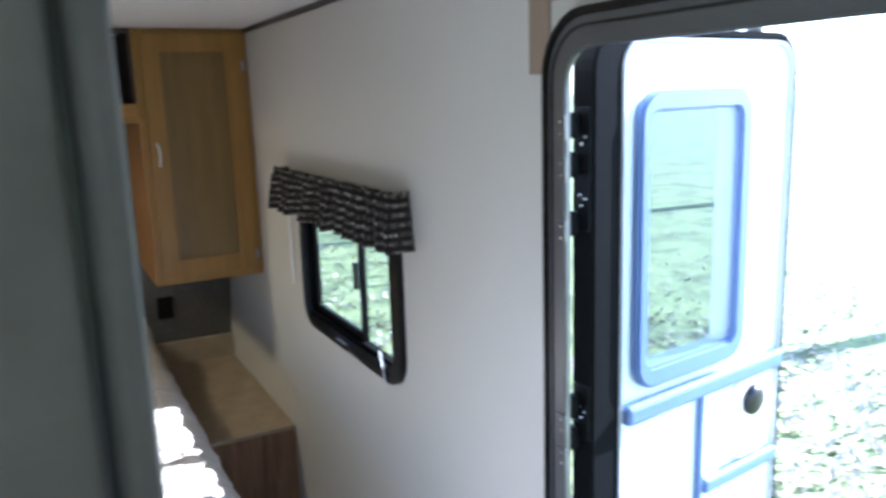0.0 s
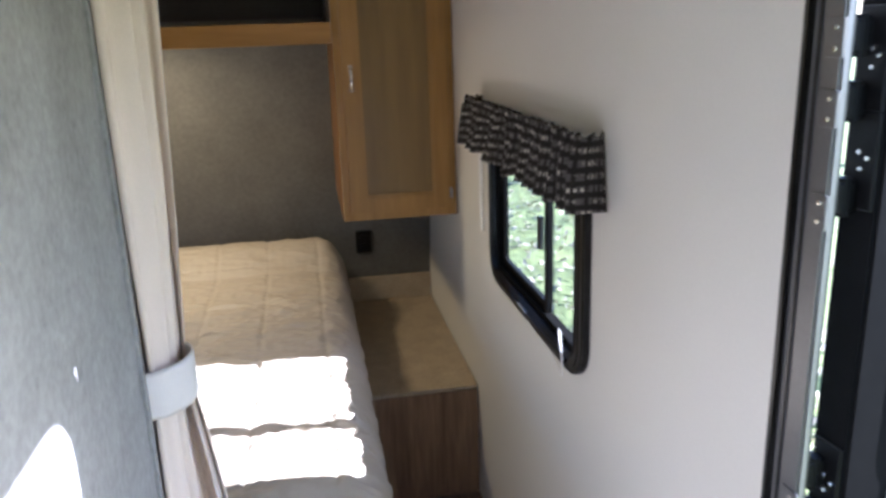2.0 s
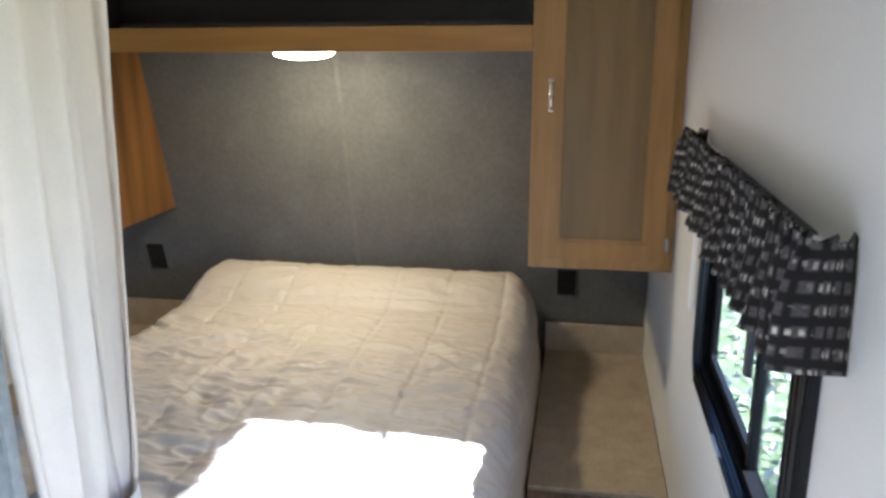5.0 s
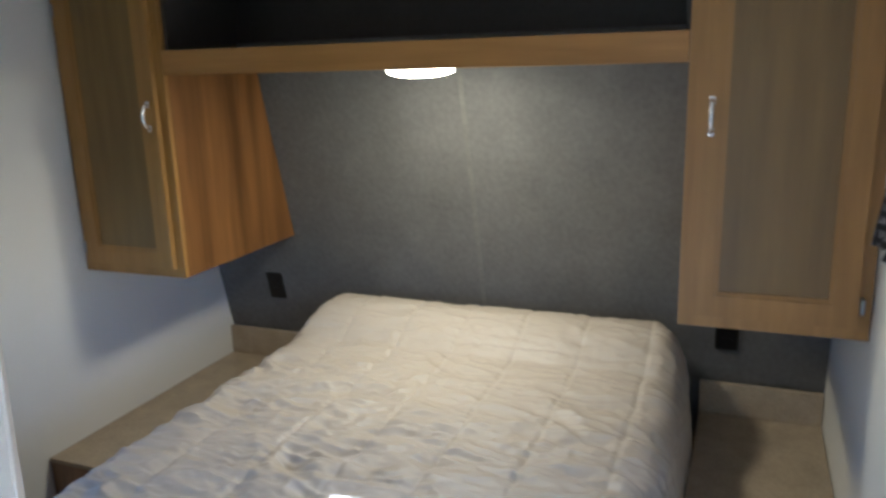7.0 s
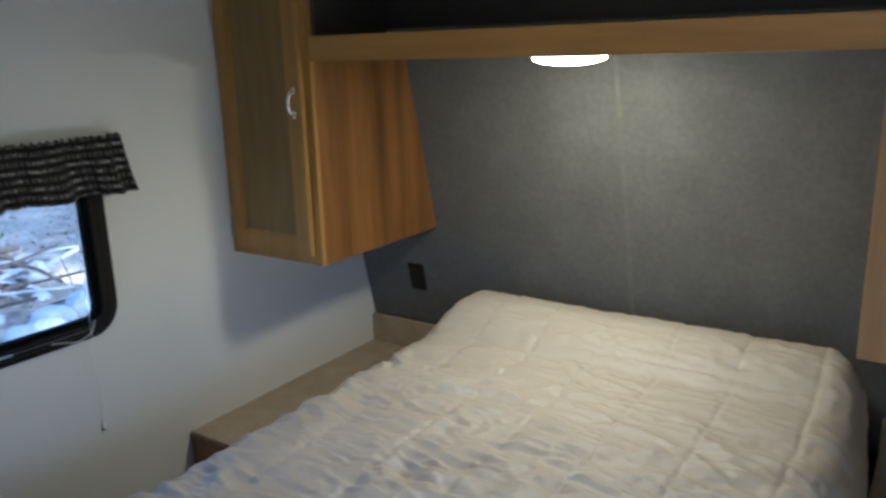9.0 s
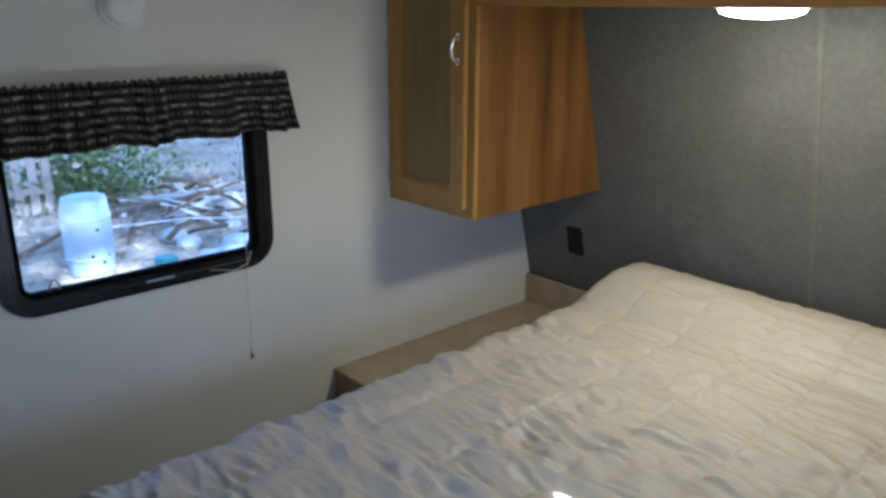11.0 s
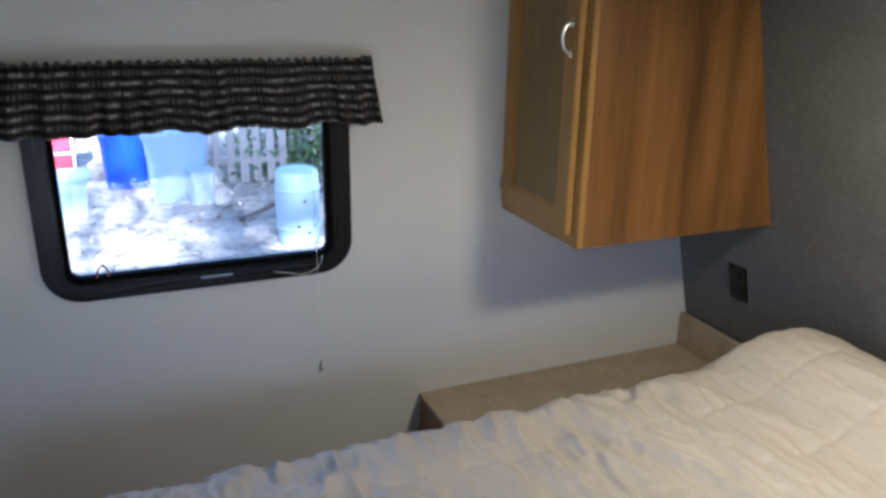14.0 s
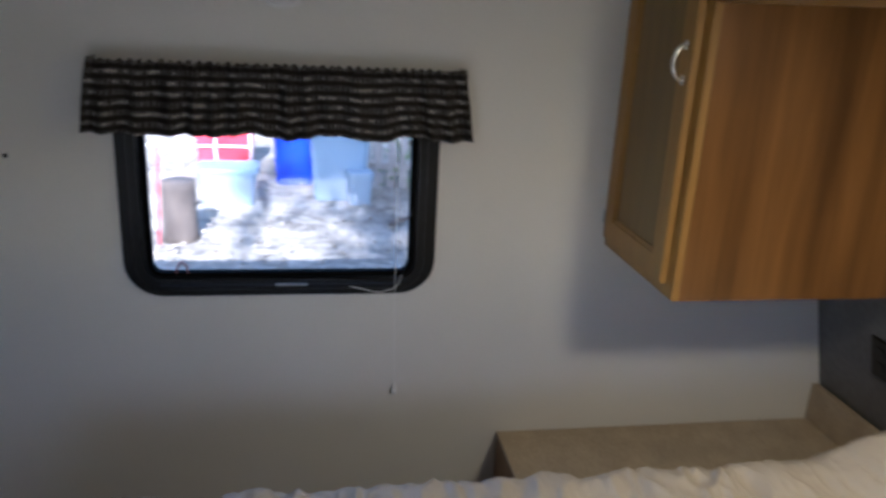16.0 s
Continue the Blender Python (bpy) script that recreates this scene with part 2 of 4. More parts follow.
def ring(outer, inner, d0, d1, axis, bm=None, chamfer=0.0):
    """A frame between two rounded rectangles with equally many points, from d0 to d1 along the axis."""
    b = bmesh.new()

    def co(p, d):
        return {"x": (d, p[0], p[1]), "y": (p[0], d, p[1]), "z": (p[0], p[1], d)}[axis]
    loops = [[b.verts.new(co(p, d)) for p in pts] for pts, d in ((outer, d0), (outer, d1), (inner, d1), (inner, d0))]
    n = len(outer)
    for k in range(4):
        A, B = loops[k], loops[(k + 1) % 4]
        for i in range(n):
            b.faces.new((A[i], A[(i + 1) % n], B[(i + 1) % n], B[i]))
    bmesh.ops.recalc_face_normals(b, faces=b.faces[:])
    if chamfer:
        es = [e for e in b.edges if len(e.link_faces) == 2 and e.calc_face_angle(0) > 1.0]
        bmesh.ops.bevel(b, geom=es, offset=chamfer, segments=2, affect="EDGES")
    return merge(bm, b)


def plate(pts, d0, d1, axis, bm=None, chamfer=0.0):
    """A flat plate with the given outline."""
    b = bmesh.new()

    def co(p, d):
        return {"x": (d, p[0], p[1]), "y": (p[0], d, p[1]), "z": (p[0], p[1], d)}[axis]
    A, B = [[b.verts.new(co(p, d)) for p in pts] for d in (d0, d1)]
    b.faces.new(A)
    b.faces.new(B)
    n = len(pts)
    for i in range(n):
        b.faces.new((A[i], A[(i + 1) % n], B[(i + 1) % n], B[i]))
    bmesh.ops.recalc_face_normals(b, faces=b.faces[:])
    if chamfer:
        es = [e for e in b.edges if e.calc_face_angle(0) > 1.0]
        bmesh.ops.bevel(b, geom=es, offset=chamfer, segments=2, affect="EDGES")
    return merge(bm, b)


def lathe(profile, n=32, at=(0, 0, 0), turn=None, bm=None):
    """A body of revolution round z from (radius, height) pairs."""
    b = bmesh.new()
    rows = []
    for r, z in profile:
        rows.append([b.verts.new((r * math.cos(2 * math.pi * i / n), r * math.sin(2 * math.pi * i / n), z)) for i in range(n)] if r > 1e-6 else [b.verts.new((0, 0, z))])
    for A, B in zip(rows, rows[1:]):
        for i in range(n):
            j = (i + 1) % n
            q = [A[i % len(A)], A[j % len(A)], B[j % len(B)], B[i % len(B)]]
            q = list(dict.fromkeys(q))
            if len(q) > 2:
                b.faces.new(q)
    bmesh.ops.recalc_face_normals(b, faces=b.faces[:])
    m = Matrix.Translation(at) @ (turn or Matrix())
    bmesh.ops.transform(b, matrix=m, verts=b.verts[:])
    return merge(bm, b)


def tube(points, r, n=8, bm=None):
    """A round bar along a run of points."""
    b = bmesh.new()
    P = [Vector(p) for p in points]
    prev = None
    for i, p in enumerate(P):
        d = (P[min(i + 1, len(P) - 1)] - P[max(i - 1, 0)]).normalized()
        a = d.orthogonal().normalized() if prev is None else (prev - prev.dot(d) * d).normalized()
        prev = a
        c = d.cross(a)
        row = [b.verts.new(p + r * (math.cos(2 * math.pi * k / n) * a + math.sin(2 * math.pi * k / n) * c)) for k in range(n)]
        if i:
            for k in range(n):
                b.faces.new((last[k], last[(k + 1) % n], row[(k + 1) % n], row[k]))
        else:
            b.faces.new(row[::-1])
        last = row
    b.faces.new(last)
    return merge(bm, b)


def wall_with_holes(axis, d0, d1, u0, u1, v0, v1, holes):
    """A wall slab in one mesh with rectangular openings (u0, u1, v0, v1)."""
    us = sorted({u0, u1, *[h[0] for h in holes], *[h[1] for h in holes]})
    vs = sorted({v0, v1, *[h[2] for h in holes], *[h[3] for h in holes]})
    b = bmesh.new()
    solid = lambda i, j: 0 <= i < len(us) - 1 and 0 <= j < len(vs) - 1 and not any(h[0] <= us[i] < h[1] and h[2] <= vs[j] < h[3] for h in holes)
    co = lambda u, v, d: (d, u, v) if axis == "x" else (u, d, v)
    cache = {}

    def V(u, v, d):
        if (u, v, d) not in cache:
            cache[(u, v, d)] = b.verts.new(co(u, v, d))
        return cache[(u, v, d)]
    for i in range(len(us) - 1):
        for j in range(len(vs) - 1):
            if not solid(i, j):
                continue
            a, c, e, f = us[i], us[i + 1], vs[j], vs[j + 1]
            for d in (d0, d1):
                b.faces.new((V(a, e, d), V(c, e, d), V(c, f, d), V(a, f, d)))
            for di, dj, p, q in ((-1, 0, (a, e), (a, f)), (1, 0, (c, e), (c, f)), (0, -1, (a, e), (c, e)), (0, 1, (a, f), (c, f))):
                if not solid(i + di, j + dj):
                    b.faces.new((V(*p, d0), V(*q, d0), V(*q, d1), V(*p, d1)))
    bmesh.ops.recalc_face_normals(b, faces=b.faces[:])
    return b


# ---- plan: x across the trailer, y towards the head of the bed ----
XL, XR, H = -1.536, 0.80, 1.985
YB = -3.6                                   # rear of the living space, behind the walk
WT = 0.03
WIN_L = (1.902, 2.538, 0.938, 1.37)         # glass: y0, y1, z0, z1
WIN_R = (1.762, 2.428, 1.003, 1.40)
DOOR = (0.375, 1.058, 0.0, 1.812)
HEAD = ((0.0, 3.955), (0.567, 3.817), (0.84, 3.753), (1.014, 3.711), (1.63, 3.553), (H, 3.465))   # z, y of the leaning head wall
BED_Z = 0.755
GROUND = -0.65


def head_y(z):
    for (z0, y0), (z1, y1) in zip(HEAD, HEAD[1:]):
        if z <= z1:
            return y0 + (y1 - y0) * (z - z0) / (z1 - z0)
    return HEAD[-1][1]


# ---- structure ----
fl = setting("floor", box(XL - WT, XR + WT, YB, 4.0, -0.06, 0.0), FLOORM, "brown wood-look vinyl floor of the trailer", "floor")
ce = setting("ceiling", box(XL - WT, XR + WT, YB, 4.0, H, H + 0.05), CEIL, "white panelled trailer ceiling", "ceiling")
# openings at negative y are unseen guesses that let daylight in from behind
holes_r = [(WIN_R[0] - 0.03, WIN_R[1] + 0.03, WIN_R[2] - 0.03, WIN_R[3] + 0.03), DOOR, (-2.9, -1.2, 0.9, 1.6)]
holes_l = [(WIN_L[0] - 0.03, WIN_L[1] + 0.03, WIN_L[2] - 0.03, WIN_L[3] + 0.03), (-2.9, -0.9, 0.85, 1.65)]
setting("wall_east", wall_with_holes("x", XR, XR + WT, YB, 4.0, 0.0, H, holes_r), WALL, "pale cream vinyl trailer side wall", "wall")
setting("wall_west", wall_with_holes("x", XL - WT, XL, YB, 4.0, 0.0, H, holes_l), WALL_L, "pale grey vinyl trailer side wall", "wall")
# unseen wall that closes the rear; its opening is guessed, for daylight
setting("wall_south", wall_with_holes("y", YB - WT, YB, XL - WT, XR + WT, -0.06, H + 0.05, [(-1.1, 0.4, 0.9, 1.6)]), WALL, "unseen pale cream end wall of the living space, its opening added for daylight", "wall")
b = bmesh.new()
prof = [(y, z) for z, y in HEAD] + [(4.0, H), (4.0, 0.0)]
hw = plate(prof, XL, XR, "x", b)
setting("wall_head", hw, DARKLINEN, "dark grey linen-textured wall behind the bed, leaning inward", "wall")
setting("partition_wall", box(XL, 0.005, 0.15, 1.385, 0.0, H), LINEN, "mottled grey linen-look partition wall", "wall")
setting("partition_edge_trim", box(-0.006, 0.0105, 1.384, 1.398, 0.0, H, 0.002), LINEN, "thin grey corner trim of the partition", "trim")
# the head wall's dark vinyl stands in for the shade on this near post
setting("jamb_post", box(-0.45, 0.0235, 0.122, 0.1495, 0.0, H, 0.004), DARKLINEN, "linen-look end post of an inner doorway, shade put into its dark grey", "trim")
setting("jamb_seal", box(0.0125, 0.0155, 0.119, 0.1225, 0.0, H, 0.001), BLACK, "black seal strip on the doorway post", "trim")
for nm, x in (("trim_cove_east", XR - 0.012), ("trim_cove_west", XL)):
    setting(nm, box(x, x + 0.012, 1.42 if x < 0 else YB + 0.01, head_y(H) - 0.4, H - 0.018, H - 0.001, 0.003), ALU, "thin dark cove trim along the ceiling", "trim")
for nm, x in (("wall_seam_c", -0.36),):
    bb = bmesh.new()
    pts = [(head_y(z) - 0.0015, z) for z in (0.54, 0.82, 1.0, 1.64)] + [(head_y(z) + 0.004, z) for z in (1.64, 1.0, 0.82, 0.54)]
    setting(nm, plate(pts, x - 0.008, x + 0.008, "x", bb), mat("batten_vinyl", (0.140, 0.132, 0.116), 0.6, var=0.24, scale=7, grain=60, bump=0.18), "narrow grey batten on the head wall", "trim")


def window(name, xw, side, g, mullion, label):
    """A black framed trailer window; side is +1 where outdoors lies towards +x."""
    y0, y1, z0, z1 = g
    root = thing(name, (xw, (y0 + y1) / 2, z0 - 0.06), label, "window", "", "structure")
    outer, inner = rrect(y0 - 0.065, y1 + 0.067, z0 - 0.058, z1 + 0.05, 0.09), rrect(y0, y1, z0, z1, 0.025)
    a, c = sorted((xw - side * 0.018, xw + side * 0.012))
    part("window_frame", ring(outer, rrect(y0 - 0.014, y1 + 0.014, z0 - 0.014, z1 + 0.014, 0.04), a, c, "x", chamfer=0.004), BLACK, root, "black plastic frame with rounded corners")
    a, c = sorted((xw - side * 0.006, xw + side * 0.021))
    part("window_liner", ring(rrect(y0 - 0.0135, y1 + 0.0135, z0 - 0.0135, z1 + 0.0135, 0.038), inner, a, c, "x", chamfer=0.002), MATTE, root)
    for k, e in enumerate((0.044, 0.024)):
        part("frame_bead", ring(rrect(y0 - e, y1 + e, z0 - e - 0.003, z1 + 0.03, 0.07 - 0.01 * k), rrect(y0 - e + 0.006, y1 + e - 0.006, z0 - e + 0.003, z1 + 0.024, 0.065 - 0.01 * k), *sorted((xw - side * 0.017, xw - side * 0.0205)), "x", chamfer=0.001), BLACK, root)
    part("sill_ledge", box(*sorted((xw - side * 0.018, xw - side * 0.026)), y0 + 0.02, y1 - 0.02, z0 - 0.034, z0 - 0.026, 0.002), BLACK, root)
    xg = xw + side * 0.014
    panes = [(y0, y1)] if mullion is None else [(y0, mullion), (mullion, y1)]
    for k, (p, q) in enumerate(panes):
        ob = part("pane", box(xg + 0.006 * k, xg + 0.006 * k + 0.003, p - 0.004, q + 0.004, z0 - 0.004, z1 + 0.004), GLASS if side > 0 else GLASS_L, root, "clear glass pane")
        ob.visible_shadow = False
    if mullion is not None:
        part("mullion", box(*sorted((xw + side * 0.002, xw + side * 0.018)), mullion - 0.008, mullion + 0.012, z0, z1, 0.003), RUBBER, root)
        part("sash", ring(rrect(mullion, y1, z0, z1, 0.02), rrect(mullion + 0.022, y1 - 0.022, z0 + 0.02, z1 - 0.02, 0.012), *sorted((xw + side * 0.009, xw + side * 0.020)), "x"), RUBBER, root)
        part("sash_catch", box(*sorted((xw - side * 0.004, xw - side * 0.016)), mullion - 0.008, mullion + 0.012, z0 + 0.16, z0 + 0.24, 0.003), BLACK, root)
    part("latch", box(*sorted((xw - side * 0.02, xw - side * 0.028)), (y0 + y1) / 2 - 0.02, (y0 + y1) / 2 + 0.06, z0 - 0.030, z0 - 0.024, 0.002), GREYM, root, "thin grey latch bar")
    return root


window("window_1", XL, -1, WIN_L, None, "black framed trailer window over the bed")
window("window_2", XR, 1, WIN_R, 2.0, "black framed sliding trailer window by the aisle")


def valance(name, xw, side, y0, y1, z0, z1, off, label):
    """A gathered fabric strip on a hidden rod, returning to the wall at its ends."""
    root = thing(name, (xw, (y0 + y1) / 2, z0), label, "valance")
    n, rows, back = 300, 18, 14
    # plan of the rod: out from the wall, round a small corner, along, and back to the wall
    path, length = [], 0.0
    for i in range(n + 2 * back + 1):
        k = min(max(i - back, 0), n) / n
        e = back - i if i < back else (i - back - n if i > back + n else 0)
        d = off * (1 - (e / back) ** 2) if e else off
        y = y0 + (y1 - y0) * k + (-1 if i < back else 1) * 0.006 * math.sin(math.pi * e / back)
        if path:
            length += math.hypot(y - path[-1][0], d - path[-1][1])
        path.append((y, d, k, length))
    b = bmesh.new()
    uvl = b.loops.layers.uv.new("UVMap")
    grid = []
    for j in range(rows + 1):
        f = j / rows
        z = z0 + (z1 - z0) * f
        flare = (1 - f) ** 1.5 * 0.020
        row = []
        for y, d, s, u in path:
            q = u * 1.0
            w = 0.020 * noise.noise(Vector((q * 20, 3.1, f * 0.9))) + 0.010 * math.sin(q * 118 + 4 * noise.noise(Vector((q * 6, 0, 0))) + 0.5 * f) * (1.2 - 0.7 * f)
            if f > 0.84:
                w = 0.5 * w + math.sin(q * 330 + 3 * noise.noise(Vector((q * 15, 5, 0)))) * 0.006
            zz = z + (1 - f) * 0.014 * noise.noise(Vector((q * 11, 7, 0))) + (0.007 * noise.noise(Vector((q * 85, 1, 0))) + 0.003 * math.sin(q * 300) if j == rows else 0)
            yy = y + (s - 0.5) * 0.042 * (1 - f) + 0.004 * noise.noise(Vector((q * 30, 2, f * 2)))
            row.append(b.verts.new((xw - side * max(0.003, d + (w + flare) * min(1, d / off)), yy, zz)))
        grid.append(row)
    for j in range(rows):
        for i in range(len(path) - 1):
            fc = b.faces.new((grid[j][i], grid[j][i + 1], grid[j + 1][i + 1], grid[j + 1][i]))
            for lp, (p, q) in zip(fc.loops, ((i, j), (i + 1, j), (i + 1, j + 1), (i, j + 1))):
                lp[uvl].uv = (path[p][3] * 1.25, q / rows * (z1 - z0))
            fc.smooth = True
    ob = part("fabric", b, VALANCE, root)
    m = ob.modifiers.new("thick", "SOLIDIFY")
    m.thickness = 0.002
    part("mounting_board", box(*sorted((xw, xw - side * (off - 0.024))), y0 + 0.02, y1 - 0.02, z1 - 0.045, z1 - 0.03), WHITEP, root, "board hidden behind the fabric")
    return root


valance("valance", XL, -1, 1.808, 2.650, 1.296, 1.458, 0.060, "dark plaid gathered fabric valance above the window")
valance("valance", XR, 1, 1.640, 2.61, 1.336, 1.478, 0.048, "dark plaid gathered fabric valance above the aisle window")


# ---- bed ----
def bed():
    x0, x1, y0, y1 = -0.955, 0.39, 1.72, 3.755
    root = thing("bed", ((x0 + x1) / 2, (y0 + y1) / 2, 0.0), "double bed made up with a beige quilt", "bed")
    part("platform", box(x0 + 0.03, x1 - 0.03, y0 + 0.03, y1 + 0.05, 0.0, 0.40, 0.004), BASEM, root, "dark plywood bed platform")
    part("mattress", box(x0 + 0.02, x1 - 0.02, y0 + 0.02, y1 + 0.0, 0.40, 0.70, 0.05, seg=4), WHITEP, root)
    nx, ny = 360, 500
    drop = 0.36
    R = 0.105
    b = bmesh.new()
    W = x1 - x0
    half = W / 2 - R
    arc = R * math.pi / 2
    span = 2 * (half + arc + drop)
    grid = []
    for j in range(ny + 1):
        v = j / ny
        y = y0 + (y1 - y0) * v
        row = []
        for i in range(nx + 1):
            s = (i / nx - 0.5) * span
            a, sg = abs(s), (1 if s > 0 else -1)
            if a < half:
                px, pz, nrm = s, 0.0, Vector((0, 0, 1))
            elif a < half + arc:
                t = (a - half) / R
                px, pz, nrm = sg * (half + R * math.sin(t)), -R + R * math.cos(t), Vector((sg * math.sin(t), 0, math.cos(t)))
            else:
                px, pz, nrm = sg * (half + R + 0.028 * (a - half - arc) / drop), -R - (a - half - arc), Vector((sg, 0, 0))
            tuck = max(0.0, 1 - (y1 - y) / 0.30)
            co = Vector((x0 + W / 2 + px * (1 - 0.085 * tuck ** 2), y, BED_Z + pz))
            # pillow-soft rise at the head, then a rounded fall to the wall
            hd = (y1 - y) / 0.42
            if hd < 1:
                co.z += 0.078 * math.sin(math.pi * min(1, 1 - hd)) * max(0, nrm.z)
            ed = (y1 - y) / 0.07
            if ed < 1:
                co.z -= 0.07 * (1 - math.sqrt(max(0, 1 - (1 - ed) ** 2))) * max(0, nrm.z)
            fd = (y - y0) / 0.10
            if fd < 1:
                co.z -= 0.10 * (1 - math.sqrt(max(0, 1 - (1 - fd) ** 2))) * max(0, nrm.z)
            # quilting seams: channels across and lengthwise
            col_s = (s - 0.355 + 0.004 * noise.noise(Vector((s * 9, y * 9, 3)))) / 0.20
            row_y = (y - 2.57 + 0.006 * noise.noise(Vector((s * 8, y * 8, 7)))) / 0.27
            fs, fy = abs(col_s - round(col_s)) * 0.20, abs(row_y - round(row_y)) * 0.27
            seam = math.exp(-(fs / 0.006) ** 2) + 0.7 * math.exp(-(fy / 0.006) ** 2)
            puff = 0.003 * abs(math.sin(math.pi * col_s)) ** 0.6 * abs(math.sin(math.pi * row_y)) ** 0.6
            # short puckers that cross the stitching
            pk_amt = 0.0045 * math.exp(-(fs / 0.035) ** 2) * noise.noise(Vector((s * 7, y * 46, 21))) + 0.0035 * math.exp(-(fy / 0.035) ** 2) * noise.noise(Vector((s * 46, y * 7, 23)))
            q = Vector((s * 5.5, y * 17, 1.3))
            warp = noise.noise(Vector((s * 3.1, y * 3.3, 9))) * 1.4
            def crease(u, v, k):
                return -math.sqrt(noise.noise(Vector((u, v, k))) ** 2 + 0.0012)
            head = 0.45 + 0.55 / (1 + math.exp((y - 3.12) / 0.05))
            calm = min(1.0, max(0.6, 0.85 + 1.5 * noise.noise(Vector((s * 1.9, y * 2.1, 14)))))
            wr = calm * (head * (0.033 * crease(s * 3.7 + 0.7 * warp, y * 11 + 1.1 * warp, 2.2) + 0.022 * crease(s * 8 + warp, y * 23 - 0.8 * warp, 6.1) + 0.010 * crease(s * 17 - warp, y * 40 + 1.5 * warp, 11.3)))
            wr += calm * noise.noise(Vector((s * 17 + warp, y * 24 + warp, 0))) * 0.0035 + noise.noise(Vector((s * 38, y * 60, 5))) * 0.0016 + pk_amt
            side_f = 0.0 if nrm.z > 0.2 else math.sin(y * 38 + 3 * noise.noise(Vector((0, y * 3, 4)))) * 0.005 * (1 - nrm.z)
            co += nrm * (puff + wr * (0.45 + 0.55 * max(0.0, nrm.z)) - 0.004 * min(seam, 1) + side_f)
            row.append(b.verts.new(co))
        grid.append(row)
    for j in range(ny):
        for i in range(nx):
            b.faces.new((grid[j][i], grid[j][i + 1], grid[j + 1][i + 1], grid[j + 1][i])).smooth = True
    # the quilt's foot end hangs down
    last = grid[0]
    down = [b.verts.new((v.co.x, v.co.y - 0.012, min(v.co.z, 0.40))) for v in last]
    for i in range(nx):
        b.faces.new((down[i], down[i + 1], last[i + 1], last[i])).smooth = True
    part("quilt", b, QUILT, root, "wrinkled beige quilt with stitched channels")
    return root


bed()


# ---- bedside units ----
def nightstand(x0, x1, NSZ, yf, up, label):
    root = thing("nightstand", ((x0 + x1) / 2, 3.3, 0.0), label, "nightstand", "bedside units")
    part("body", box(x0, x1, yf + 0.012, 3.80, 0.0, NSZ - 0.016), WALNUT, root)
    part("front_panel", box(x0, x1, yf, yf + 0.012, 0.02, NSZ - 0.018, 0.001), WALNUT, root, "brown wood-grain front panel")
    part("top", box(x0, x1, yf - 0.003, 3.825, NSZ - 0.016, NSZ, 0.003), TOPLAM, root, "pale speckled laminate top")
    part("backsplash", box(x0, x1, 3.792, 3.812, NSZ, NSZ + up, 0.003), TOPLAM, root, "low pale laminate upstand")
    return root


nightstand(0.41, XR - 0.002, 0.446, 2.782, 0.115, "built-in brown wood nightstand with a pale top by the aisle")
nightstand(XL + 0.002, -0.965, 0.444, 2.815, 0.12, "built-in brown wood nightstand with a pale top beneath the window wall")


# ---- overhead cabinets and shelf ----
CY, CZ = 3.072, 1.009


